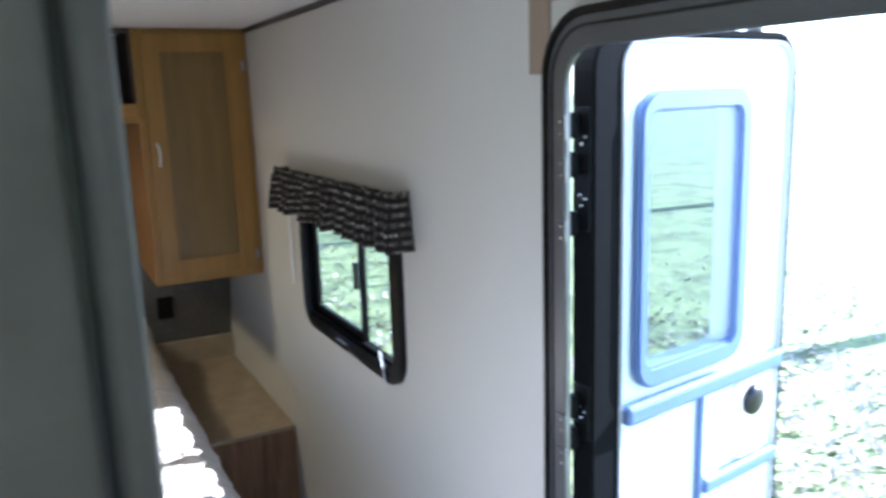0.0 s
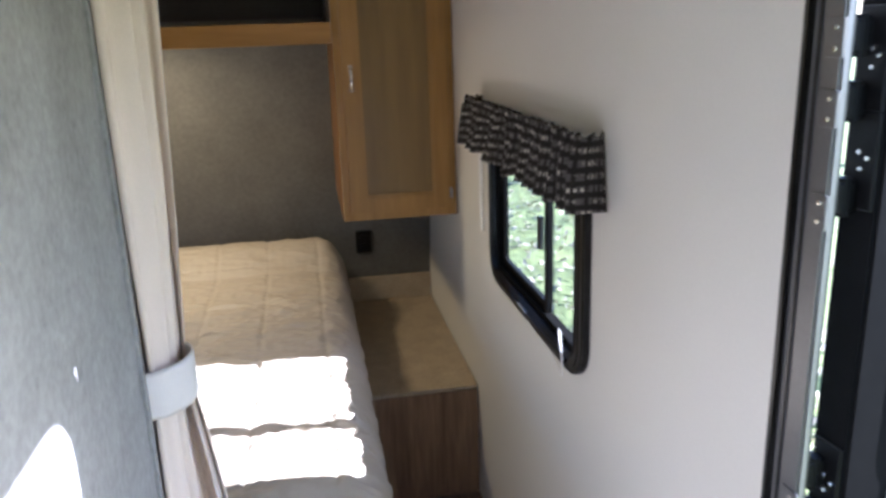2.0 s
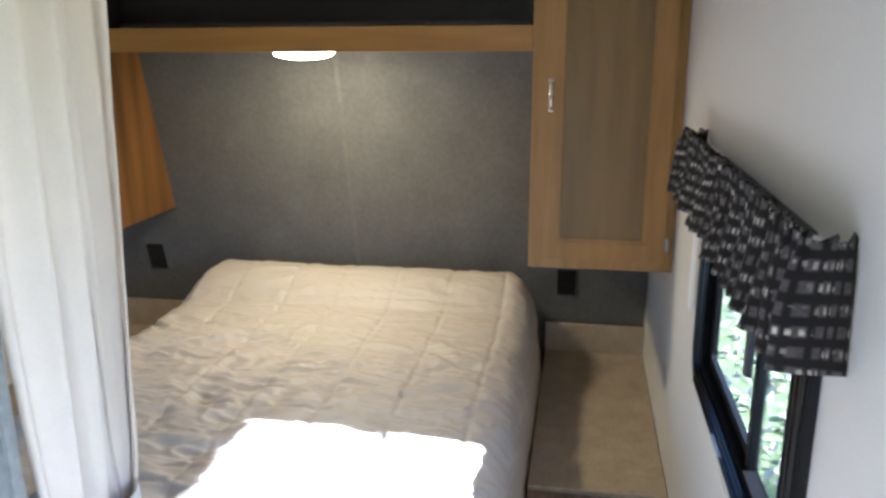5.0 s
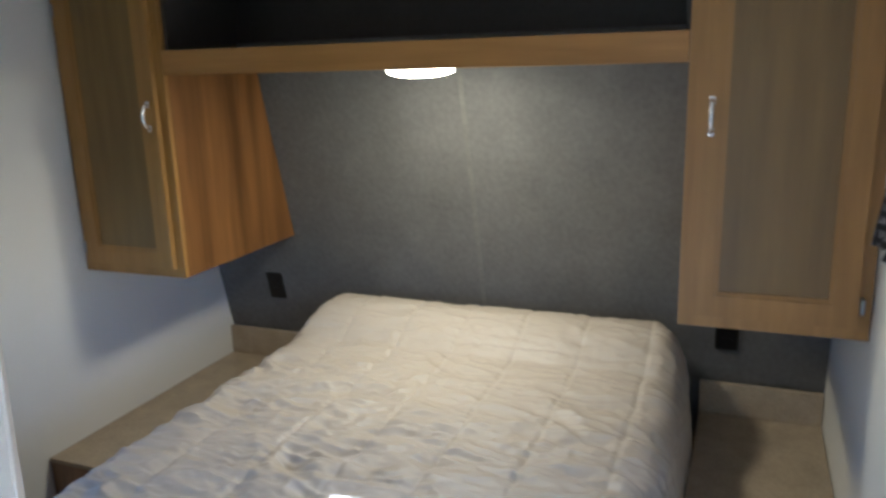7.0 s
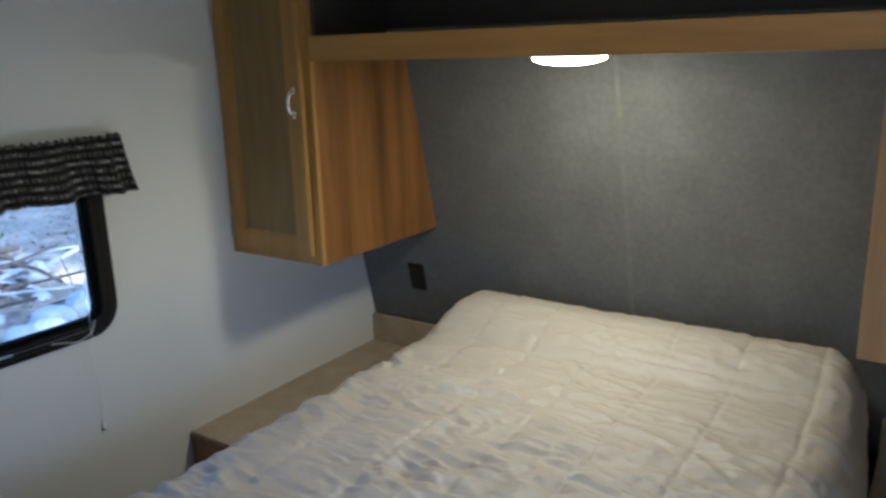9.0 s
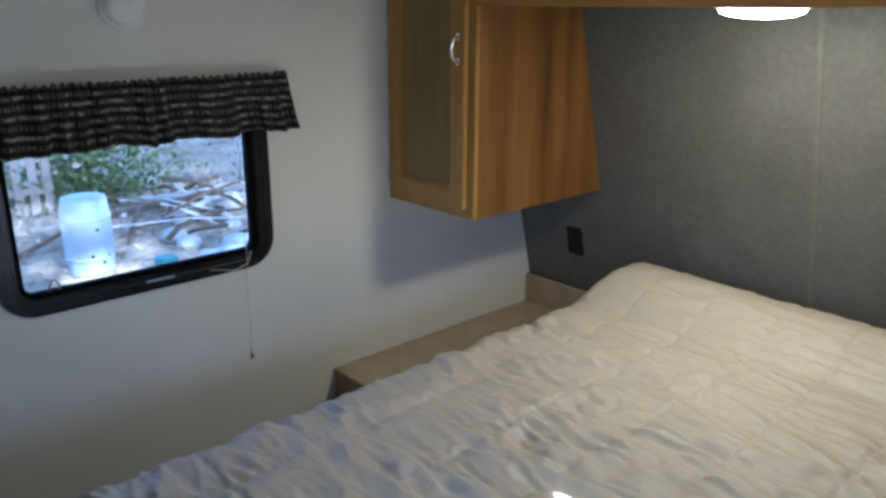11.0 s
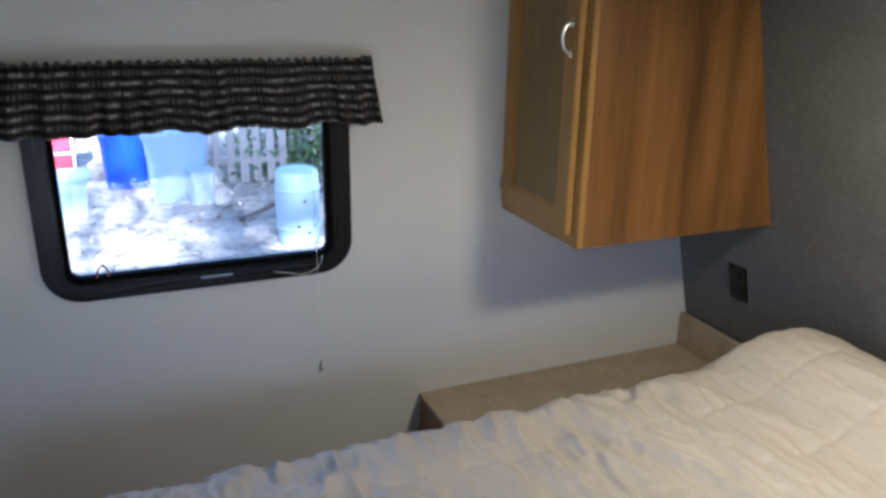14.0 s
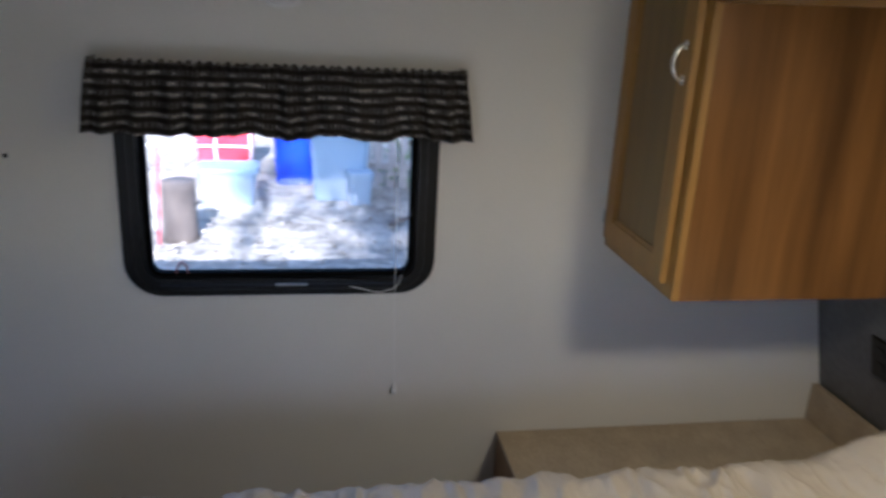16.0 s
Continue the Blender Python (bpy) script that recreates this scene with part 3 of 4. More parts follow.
def cabinet(x0, x1, handle_x, hinge_x, label):
    root = thing("wall_cabinet", ((x0 + x1) / 2, 3.3, CZ), label, "cabinet", "overhead cabinets")
    zt = H - 0.002
    zs = [CZ, 1.014, 1.63, zt]
    inner = [(CY + 0.018, CZ)] + [(head_y(z) - 0.002, z) for z in zs] + [(CY + 0.018, zt)]
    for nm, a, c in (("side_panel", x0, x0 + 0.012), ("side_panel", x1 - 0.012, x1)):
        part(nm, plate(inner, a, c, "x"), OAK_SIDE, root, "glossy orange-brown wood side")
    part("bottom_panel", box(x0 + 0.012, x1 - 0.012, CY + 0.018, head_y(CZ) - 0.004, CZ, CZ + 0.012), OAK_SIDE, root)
    out, inn = rrect(x0, x1, CZ, zt, 0.001, 1), rrect(x0 + 0.035, x1 - 0.035, CZ + 0.04, zt - 0.03, 0.001, 1)
    part("face_frame", ring(out, inn, CY, CY + 0.018, "y", chamfer=0.0015), OAK, root, "honey oak face frame")
    d0, d1, e0, e1 = x0 + 0.028, x1 - 0.028, CZ + 0.032, zt - 0.022
    dy = CY - 0.019
    door = part("door", ring(rrect(d0, d1, e0, e1, 0.002, 1), rrect(d0 + 0.056, d1 - 0.056, e0 + 0.056, e1 - 0.056, 0.001, 1), dy, CY - 0.001, "y", chamfer=0.0025), OAK, root, "closed honey oak shaker door")
    part("door_panel", box(d0 + 0.056, d1 - 0.056, dy + 0.008, CY - 0.003, e0 + 0.056, e1 - 0.056), DOORPANEL, door, "recessed flat brown panel")
    part("panel_bead", ring(rrect(d0 + 0.056, d1 - 0.056, e0 + 0.056, e1 - 0.056, 0.001, 1), rrect(d0 + 0.064, d1 - 0.064, e0 + 0.064, e1 - 0.064, 0.001, 1), dy + 0.004, dy + 0.0085, "y"), OAK, door)
    zh0, zh1 = 1.482, 1.557
    pts = [(handle_x, dy - 0.001, zh0), (handle_x, dy - 0.018, zh0 + 0.012), (handle_x, dy - 0.026, (zh0 + zh1) / 2), (handle_x, dy - 0.018, zh1 - 0.012), (handle_x, dy - 0.001, zh1)]
    hb = box(handle_x - 0.007, handle_x + 0.007, dy - 0.004, dy, zh0 - 0.008, zh0 + 0.012, 0.0015)
    hb = box(handle_x - 0.007, handle_x + 0.007, dy - 0.004, dy, zh1 - 0.012, zh1 + 0.008, 0.0015, hb)
    hb = tube(smooth_run(pts), 0.0055, 10, hb)
    part("handle", hb, CHROME, door, "arched satin nickel pull", True)
    for z in (CZ + 0.085, zt - 0.14):
        part("hinge", box(hinge_x - 0.004, hinge_x + 0.004, dy - 0.002, CY, z - 0.018, z + 0.018, 0.0015), GREYM, root, "small dull metal hinge")
    return root


def smooth_run(pts, n=5):
    """Points along a smooth curve through the given ones."""
    P = [Vector(p) for p in pts]
    out = []
    for i in range(len(P) - 1):
        a, p, q, d = P[max(i - 1, 0)], P[i], P[i + 1], P[min(i + 2, len(P) - 1)]
        for k in range(n):
            t = k / n
            out.append(0.5 * ((2 * p) + (q - a) * t + (2 * a - 5 * p + 4 * q - d) * t * t + (3 * p - a - 3 * q + d) * t ** 3))
    return out + [P[-1]]


cabinet(0.377, XR - 0.002, 0.377 + 0.056, XR - 0.024, "honey oak wall cabinet with closed door by the aisle wall")
cabinet(XL + 0.002, -1.123, -1.123 - 0.056, XL + 0.026, "honey oak wall cabinet with closed door by the window wall")

sh = thing("overhead_shelf", (-0.38, 3.3, 1.655), "open dark overhead shelf with an oak front rail between the cabinets", "shelf")
part("front_rail", box(-1.122, 0.376, CY, CY + 0.02, 1.64, 1.712, 0.0015), OAK_X, sh, "honey oak front rail")
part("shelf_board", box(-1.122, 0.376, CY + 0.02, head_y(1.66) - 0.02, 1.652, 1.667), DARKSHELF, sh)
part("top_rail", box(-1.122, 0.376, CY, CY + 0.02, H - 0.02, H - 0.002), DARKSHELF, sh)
part("back_ledge", box(-1.122, 0.376, head_y(1.75) - 0.09, head_y(1.75) - 0.035, 1.667, 1.735, 0.004), DARKLINEN, sh, "grey ledge at the back")
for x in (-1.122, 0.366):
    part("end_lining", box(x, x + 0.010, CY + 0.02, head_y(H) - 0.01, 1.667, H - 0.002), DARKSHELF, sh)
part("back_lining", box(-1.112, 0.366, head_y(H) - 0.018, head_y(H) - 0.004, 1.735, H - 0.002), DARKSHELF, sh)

lp = thing("puck_light", (-0.345, 3.20, 1.61), "round lit white puck light under the shelf", "light")
part("rim", lathe([(0.0, 0.0), (0.098, 0.0), (0.103, -0.006), (0.103, -0.014), (0.096, -0.016), (0.0, -0.016)], 40, (-0.345, 3.20, 1.652)), WHITEP, lp, "white plastic rim", True)
part("diffuser", lathe([(0.094, -0.015), (0.090, -0.022), (0.070, -0.030), (0.035, -0.035), (0.0, -0.036)], 40, (-0.345, 3.20, 1.652)), LAMP, lp, "glowing frosted dome", True)


# ---- wall fittings ----
def outlet(x, z):
    root = thing("outlet", pose(x, head_y(z) - 0.001, z, 13.3), "black duplex power outlet on the dark head wall", "outlet", "power outlets", local=True)
    part("cover_plate", box(-0.036, 0.036, -0.006, 0.003, -0.058, 0.058, 0.003), BLACK, root)
    for dz in (-0.022, 0.022):
        part("socket", plate(rrect(-0.017, 0.017, dz - 0.014, dz + 0.014, 0.008, 3), -0.009, -0.005, "y"), BLACK, root)
    return root


outlet(-1.264, 0.776)
outlet(0.488, 0.745)

sd = thing("smoke_detector", (XL, 2.226, 1.641), "round white smoke detector on the grey wall", "smoke detector")
turn = Matrix.Rotation(radians(90), 4, "Y")
part("base", lathe([(0.0, 0.0), (0.062, 0.0), (0.062, 0.012), (0.058, 0.014), (0.0, 0.014)], 36, (XL, 2.226, 1.641), turn), WHITEP, sd, "", True)
part("cover", lathe([(0.055, 0.013), (0.053, 0.030), (0.040, 0.038), (0.0, 0.040)], 36, (XL, 2.226, 1.641), turn), WHITEP, sd, "", True)
part("test_button", lathe([(0.009, 0.038), (0.009, 0.042), (0.0, 0.043)], 20, (XL, 2.233, 1.654), turn), WHITEP, sd, "small test button", True)

cd = thing("drawstring", (XL, 2.512, 0.585), "thin white blind cord with a small bob hanging on the wall", "cord")
part("string", tube([(XL + 0.03, 2.50, 1.34), (XL + 0.028, 2.503, 0.87), (XL + 0.014, 2.505, 0.85), (XL + 0.008, 2.512, 0.613)], 0.0009, 6), WHITEP, cd)
part("bob", lathe([(0.0, 0.03), (0.003, 0.028), (0.007, 0.008), (0.006, 0.0), (0.0, -0.001)], 14, (XL + 0.009, 2.512, 0.585)), WHITEP, cd, "", True)
cd = thing("drawstring", (XR, 1.80, 0.93), "white looped blind cord hanging over the window frame", "cord")
part("string", tube(smooth_run([(XR - 0.024, 1.825, 1.03), (XR - 0.028, 1.79, 0.965), (XR - 0.030, 1.778, 0.942), (XR - 0.030, 1.795, 0.938), (XR - 0.028, 1.88, 0.953), (XR - 0.026, 2.06, 0.962)]), 0.0011, 6), WHITEP, cd)
part("string", tube(smooth_run([(XR - 0.024, 1.812, 1.03), (XR - 0.028, 1.785, 0.972), (XR - 0.030, 1.774, 0.94)]), 0.0011, 6), WHITEP, cd)
cd = thing("cord_loop", (XL, 2.47, 0.895), "slack white blind cord lying along the window frame", "cord")
part("string", tube(smooth_run([(XL + 0.022, 2.52, 0.935), (XL + 0.026, 2.505, 0.902), (XL + 0.026, 2.46, 0.888), (XL + 0.025, 2.42, 0.897), (XL + 0.022, 2.375, 0.906)]), 0.0013, 6), WHITEP, cd)
hk = thing("window_hook", (XL, 1.972, 0.938), "small red-brown loop hook on the window's lower edge", "hook")
part("loop", tube(smooth_run([(XL + 0.004, 1.958, 0.934), (XL + 0.004, 1.962, 0.955), (XL + 0.004, 1.972, 0.966), (XL + 0.004, 1.982, 0.955), (XL + 0.004, 1.986, 0.934)]), 0.0022, 8), mat("red_brown_plastic", (0.20, 0.06, 0.045), 0.5, var=0.1), hk)
wd = thing("blind_wand", (XR, 2.62, 1.055), "white plastic blind wand hanging beside the window", "blind wand")
part("rod", box(XR - 0.016, XR - 0.006, 2.612, 2.626, 1.055, 1.37, 0.003), WHITEP, wd)
sc = thing("screw_cap", (XL, 1.595, 1.227), "tiny dark screw head in the grey wall", "screw")
part("head", lathe([(0.0, 0.0), (0.006, 0.0), (0.005, 0.003), (0.0, 0.004)], 12, (XL, 1.595, 1.227), turn), BLACK, sc)


cb = thing("thermostat", (0.005, 0.645, 1.285), "white plastic wall thermostat with a grey display", "thermostat")
part("back_plate", box(0.0052, 0.010, 0.585, 0.705, 1.285, 1.418, 0.002), WHITEP, cb)
part("case", box(0.010, 0.044, 0.590, 0.700, 1.290, 1.413, 0.007), WHITEP, cb)
part("display", box(0.0435, 0.0447, 0.615, 0.675, 1.360, 1.395, 0.0004), GREYM, cb, "small grey display")
for z in (1.312, 1.324, 1.336):
    part("vent_slot", box(0.014, 0.038, 0.5893, 0.5903, z - 0.002, z + 0.002), GREYM, cb, "narrow grey vent slot")


# ---- curtain ----
def curtain():
    """A tied-back curtain that gathers from the ceiling track to its tie and flares below."""
    cx, cy = 0.04, 1.506
    root = thing("curtain", (cx, cy, 0.02), "cream cotton curtain tied back at the partition's end", "curtain")
    n, rows = 220, 60
    b = bmesh.new()
    grid = []
    zt, ztie, zb = H - 0.03, 1.165, 0.05
    for j in range(rows + 1):
        z = zb + (zt - zb) * j / rows
        if z > ztie:
            f = (z - ztie) / (zt - ztie)
            c1 = 0.054 + 0.022 * f ** 0.6
            depth = 0.022 + 0.006 * f
        else:
            f = (ztie - z) / (ztie - zb)
            c1 = 0.054 + 0.10 * f ** 0.7
            depth = 0.022 + 0.014 * f
        pinch = math.exp(-((z - ztie) / 0.05) ** 2)
        row = []
        for i in range(n + 1):
            s = i / n
            x = -0.07 + (c1 + 0.07) * s
            ph = s * 2 * math.pi * 4.4 + 0.8 * noise.noise(Vector((s * 5, z * 1.2, 8)))
            w = math.sin(ph + 0.6 * math.sin(ph * 0.5 + z * 1.5)) * (1 - 0.55 * pinch)
            w += 0.30 * math.sin(ph * 1.9 + z * 2.2) + 0.12 * noise.noise(Vector((s * 14, z * 9, 2)))
            row.append(b.verts.new((x + 0.008 * math.sin(ph * 0.5 + z * 3), cy + depth * w * 0.8, z)))
        grid.append(row)
    for j in range(rows):
        for i in range(n):
            b.faces.new((grid[j][i], grid[j][i + 1], grid[j + 1][i + 1], grid[j + 1][i])).smooth = True
    ob = part("cloth", b, CURTAIN, root)
    # leading fold that laps forward over the end of the partition
    b = bmesh.new()
    last = None
    for j in range(rows + 1):
        z = zb + (zt - zb) * j / rows
        pinch = math.exp(-((z - ztie) / 0.20) ** 2)
        reach = 0.112 * (1 - 0.16 * pinch)
        row = []
        for i in range(61):
            s = i / 60
            rim = math.sin(math.pi * s) ** 0.5
            pleat = math.sin(2 * math.pi * 3.3 * s ** 0.8 + 0.9 + 0.5 * math.sin(2.3 * z)) + 0.35 * math.sin(2 * math.pi * 6.1 * s + 2.0 * z)
            row.append(b.verts.new((0.012 + rim * (1 - 0.35 * pinch) * (0.024 + 0.0135 * pleat) + 0.016 * s, cy - reach * (1 - s), z)))
        if last:
            for i in range(60):
                b.faces.new((last[i], last[i + 1], row[i + 1], row[i])).smooth = True
        last = row
    fold = part("leading_fold", b, CURTAIN, root)
    fold.modifiers.new("thick", "SOLIDIFY").thickness = 0.002
    m = ob.modifiers.new("thick", "SOLIDIFY")
    m.thickness = 0.002
    band = []
    for k in range(37):
        a = 2 * math.pi * k / 36
        band.append((0.006 + 0.062 * math.cos(a), cy - 0.040 + 0.068 * math.sin(a)))
    bb = bmesh.new()
    rows2 = []
    for z, gl in ((ztie - 0.038, 0.98), (ztie - 0.03, 1.01), (ztie + 0.03, 1.01), (ztie + 0.038, 0.98)):
        rows2.append([bb.verts.new((0.012 + (x - 0.012) * gl, cy + (y - cy) * gl, z + 0.06 * (x - 0.012))) for x, y in band[:-1]])
    for A, B in zip(rows2, rows2[1:]):
        for k in range(36):
            bb.faces.new((A[k], A[(k + 1) % 36], B[(k + 1) % 36], B[k])).smooth = True
    tie = part("tieback", bb, TIE, root, "pale cotton tieback band")
    m = tie.modifiers.new("thick", "SOLIDIFY")
    m.thickness = 0.003
    part("track", box(-0.10, 0.10, cy - 0.012, cy + 0.012, H - 0.03, H - 0.001, 0.002), WHITEP, root)
    return root


curtain()


# ---- entrance door ----
y0, y1, z0, z1 = DOOR
jf = thing("door_frame", (XR, (y0 + y1) / 2, 0.0), "dark aluminium entrance door frame with rounded top", "door frame", "", "structure")
part("casing", ring(rrect(y0 - 0.003, y1 + 0.003, -0.035, z1 + 0.014, 0.10), rrect(y0 + 0.050, y1 - 0.050, 0.0, z1 - 0.040, 0.06), XR - 0.012, XR - 0.001, "x", chamfer=0.003), CASING, jf, "grey metal flange round the opening")
part("casing_lip", ring(rrect(y0 - 0.010, y1 + 0.010, -0.042, z1 + 0.022, 0.105), rrect(y0 + 0.003, y1 - 0.003, -0.030, z1 + 0.008, 0.095), XR - 0.018, XR - 0.002, "x", chamfer=0.003), BLACK, jf, "black rubber lip")
part("casing_bead", ring(rrect(y0 + 0.012, y1 - 0.012, 0.0, z1 - 0.004, 0.088), rrect(y0 + 0.017, y1 - 0.017, 0.0, z1 - 0.009, 0.084), XR - 0.0145, XR - 0.0115, "x", chamfer=0.001), ALU, jf)
part("jamb", ring(rrect(y0 + 0.001, y1 - 0.001, 0.001, z1 - 0.001, 0.074), rrect(y0 + 0.005, y1 - 0.005, 0.005, z1 - 0.005, 0.070), XR + 0.001, XR + WT + 0.004, "x"), ALU, jf)
RIVET_X = lambda x, y, z: lathe([(0.0032, 0.0), (0.0026, 0.002), (0.0, 0.0026)], 10, (x, y, z), Matrix.Rotation(radians(-90), 4, "Y"))
for z in (1.057, 1.121, 1.471, 1.577, 1.646):
    hl = part("hinge_leaf", box(XR - 0.0150, XR - 0.0115, y1 - 0.053, y1 - 0.026, z - 0.019, z + 0.019, 0.0012), CASING, jf, "grey metal hinge leaf")
    for k in (-0.010, 0.010):
        part("rivet", RIVET_X(XR - 0.0150, y1 - 0.043, z + k), CHROME, hl, "bare metal rivet")
tb = thing("wall_cover", (XR, 1.05, 1.735), "tan moulded cover on the wall behind the door frame", "cover")
part("shell", box(XR - 0.009, XR, 1.06, 1.116, 1.735, 1.95, 0.003, box(XR - 0.009, XR, 0.34, 1.06, 1.852, 1.95, 0.003)), mat("tan_plastic", (0.34, 0.26, 0.19), 0.5, var=0.06), tb)

HX, HY = XR + WT + 0.034, y1 - 0.014
dr = thing("door_1", pose(HX, HY, 0.03, 0, 0, 8.0), "open white entrance door with a grey framed window", "door", "", "structure", local=True)
DW, DH, DT = 0.648, 1.775, 0.046

part("edge_seal", ring(rrect(0.010, DW + 0.006, -0.010, DH + 0.008, 0.075), rrect(0.085, DW - 0.014, 0.008, DH - 0.008, 0.058), -0.006, DT + 0.004, "y", chamfer=0.004), MATTE, dr, "black rubber seal round the edge")
part("edge_bead", ring(rrect(0.083, DW - 0.016, 0.010, DH - 0.010, 0.056), rrect(0.090, DW - 0.023, 0.018, DH - 0.018, 0.05), -0.010, 0.0, "y", chamfer=0.002), GREYM, dr, "thin grey metal bead")
wz0, wz1, wx0, wx1 = 1.140, 1.632, 0.148, 0.430
part("window_frame", ring(rrect(wx0 - 0.030, wx1 + 0.042, wz0 - 0.045, wz1 + 0.040, 0.055), rrect(wx0, wx1, wz0, wz1, 0.02), -0.022, -0.0005, "y", chamfer=0.006), BLUEGREY, dr, "blue-grey moulded window frame")
part("leaf", ring(rrect(0.018, DW - 0.004, 0.0, DH, 0.065), rrect(wx0 - 0.01, wx1 + 0.01, wz0 - 0.01, wz1 + 0.01, 0.025), 0.0, DT, "y", chamfer=0.002), DOOR_SKYLIT, dr, "white door skin with skylight blue in its colour")
part("pane", plate(rrect(wx0, wx1, wz0, wz1, 0.02), -0.006, -0.003, "y"), glass("door_glass", 0.01, (0.60, 0.64, 0.67)), dr, "glossy glass pane")
part("mid_rail", box(0.092, DW - 0.024, -0.026, -0.0005, 1.034, 1.074, 0.008), BLUEGREY, dr, "blue-grey cross rail")
part("low_rail", box(0.350, DW - 0.024, -0.022, -0.0005, 0.80, 0.835, 0.008), BLUEGREY, dr)
part("stile", box(0.333, 0.346, -0.016, -0.0005, 0.03, 1.034, 0.004), BLUEGREY, dr)
lt = part("latch_plate", plate(rrect(0.468, 0.588, 0.842, 1.026, 0.02), -0.012, -0.0005, "y", chamfer=0.003), WHITEP, dr, "white latch plate")
part("latch_knob", lathe([(0.0, 0.0), (0.035, 0.0), (0.035, 0.012), (0.026, 0.018), (0.0, 0.018)], 28, (0.523, -0.012, 0.975), Matrix.Rotation(radians(90), 4, "X")), BLACK, lt, "dark round latch bezel", True)
for z in (1.027, 1.091, 1.441, 1.547, 1.616):
    part("hinge", tube([(-0.006, 0.030, z - 0.022), (-0.006, 0.030, z + 0.022)], 0.009, 12, box(-0.042, 0.012, 0.022, 0.046, z - 0.018, z + 0.018, 0.003)), RUBBER, dr, "black hinge knuckle")
for z in (1.078, 1.482, 1.592):
    hp = part("hinge_plate", box(0.005, 0.0115, 0.000, 0.042, z - 0.055, z + 0.055, 0.002), RUBBER, dr, "black riveted hinge plate")
    for dy, dz in ((0.010, 0.004), (0.022, 0.010), (0.018, -0.009)):
        part("rivet", RIVET_X(0.005, dy, z + dz), CHROME, hp, "bare metal rivet")


# ---- outdoors ----
gb = bmesh.new()
bmesh.ops.create_grid(gb, x_segments=2, y_segments=2, size=400)
bmesh.ops.translate(gb, verts=gb.verts[:], vec=(0, 0, GROUND))
setting("ground", gb, GRASS, "sunlit lawn around the trailer", "ground")
lb = bmesh.new()
bmesh.ops.create_grid(lb, x_segments=120, y_segments=120, size=7)
for v in lb.verts:
    v.co = Vector((v.co.x - 8.8, v.co.y + 4.0, GROUND + 0.012 + 0.03 * max(0, noise.noise(v.co * 0.9)) + 0.02 * max(0, noise.noise(v.co * 5))))
setting("yard_ground", lb, LITTER, "pale leaf litter and gravel in dappled shade", "ground", True)


def rough_leaves(count, size, place, seed):
    """Many small bent leaf blades in one mesh."""
    rng = random.Random(seed)
    verts, faces = [], []
    for _ in range(count):
        c = Vector(place(rng))
        m = Euler((rng.uniform(-0.9, 0.9), rng.uniform(-0.9, 0.9), rng.uniform(0, 6.28))).to_matrix()
        s = size * rng.uniform(0.6, 1.4)
        k = len(verts)
        for p in ((-1, 0, 0), (0, 0.45, 0.12), (1, 0, 0), (0, -0.45, 0.12)):
            verts.append(c + m @ (Vector(p) * s))
        faces.append((k, k + 1, k + 2, k + 3))
    b = bmesh.new()
    vs = [b.verts.new(v) for v in verts]
    for f in faces:
        b.faces.new([vs[i] for i in f])
    return b


def tree(x, y, h, r0, low, crown_r, count, leaf, seed, label):
    rng = random.Random(seed)
    root = thing("tree", (x, y, GROUND), label, "tree", "yard trees")
    lean = Vector((rng.uniform(-0.03, 0.03), rng.uniform(-0.03, 0.03), 0))
    b = bmesh.new()
    n, rings = 12, 14
    last = None
    for j in range(rings + 1):
        z = h * j / rings
        r = r0 * (1 - 0.8 * j / rings) + (0.5 * r0 * math.exp(-z / 0.25))
        row = [b.verts.new((x + lean.x * z + r * (1 + 0.12 * noise.noise(Vector((k, z, seed)))) * math.cos(2 * math.pi * k / n), y + lean.y * z + r * math.sin(2 * math.pi * k / n), GROUND - 0.05 + z)) for k in range(n)]
        if last:
            for k in range(n):
                b.faces.new((last[k], last[(k + 1) % n], row[(k + 1) % n], row[k])).smooth = True
        last = row
    part("trunk", b, BARK, root)
    tips = []
    for k in range(9):
        a, z = k * 2.4, h * (low + (0.95 - low) * k / 8)
        st = Vector((x + lean.x * z, y + lean.y * z, GROUND + z))
        en = st + Vector((math.cos(a), math.sin(a), 0.55)) * crown_r * rng.uniform(0.6, 0.95)
        tips.append(en)
        part("limb", tube([st, st.lerp(en, 0.5) + Vector((0, 0, 0.15)), en], r0 * 0.16, 6), BARK, root)

    def place(g):
        t = tips[g.randrange(len(tips))]
        return t + Vector((g.gauss(0, 1), g.gauss(0, 1), g.gauss(0, 0.7))) * crown_r * 0.24
    part("crown", rough_leaves(count, leaf, place, seed), LEAFM, root)
    return root


tree(9.0, 15.5, 8.5, 0.20, 0.5, 2.8, 4200, 0.10, 3, "tall shade tree with a rough brown trunk on the lawn")
# stands out of view, added so that its crown dapples the west yard
tree(12.0, 3.6, 15.0, 0.15, 0.68, 3.8, 7500, 0.21, 6, "very tall unseen tree with a high leafy crown, added to dapple the yard")
tree(13.0, 11.0, 9.0, 0.24, 0.5, 3.0, 3500, 0.11, 5, "tall shade tree with a rough brown trunk on the lawn")
tree(-13.0, 6.5, 7.0, 0.2, 0.45, 2.6, 3500, 0.10, 8, "shade tree behind the yard fence")


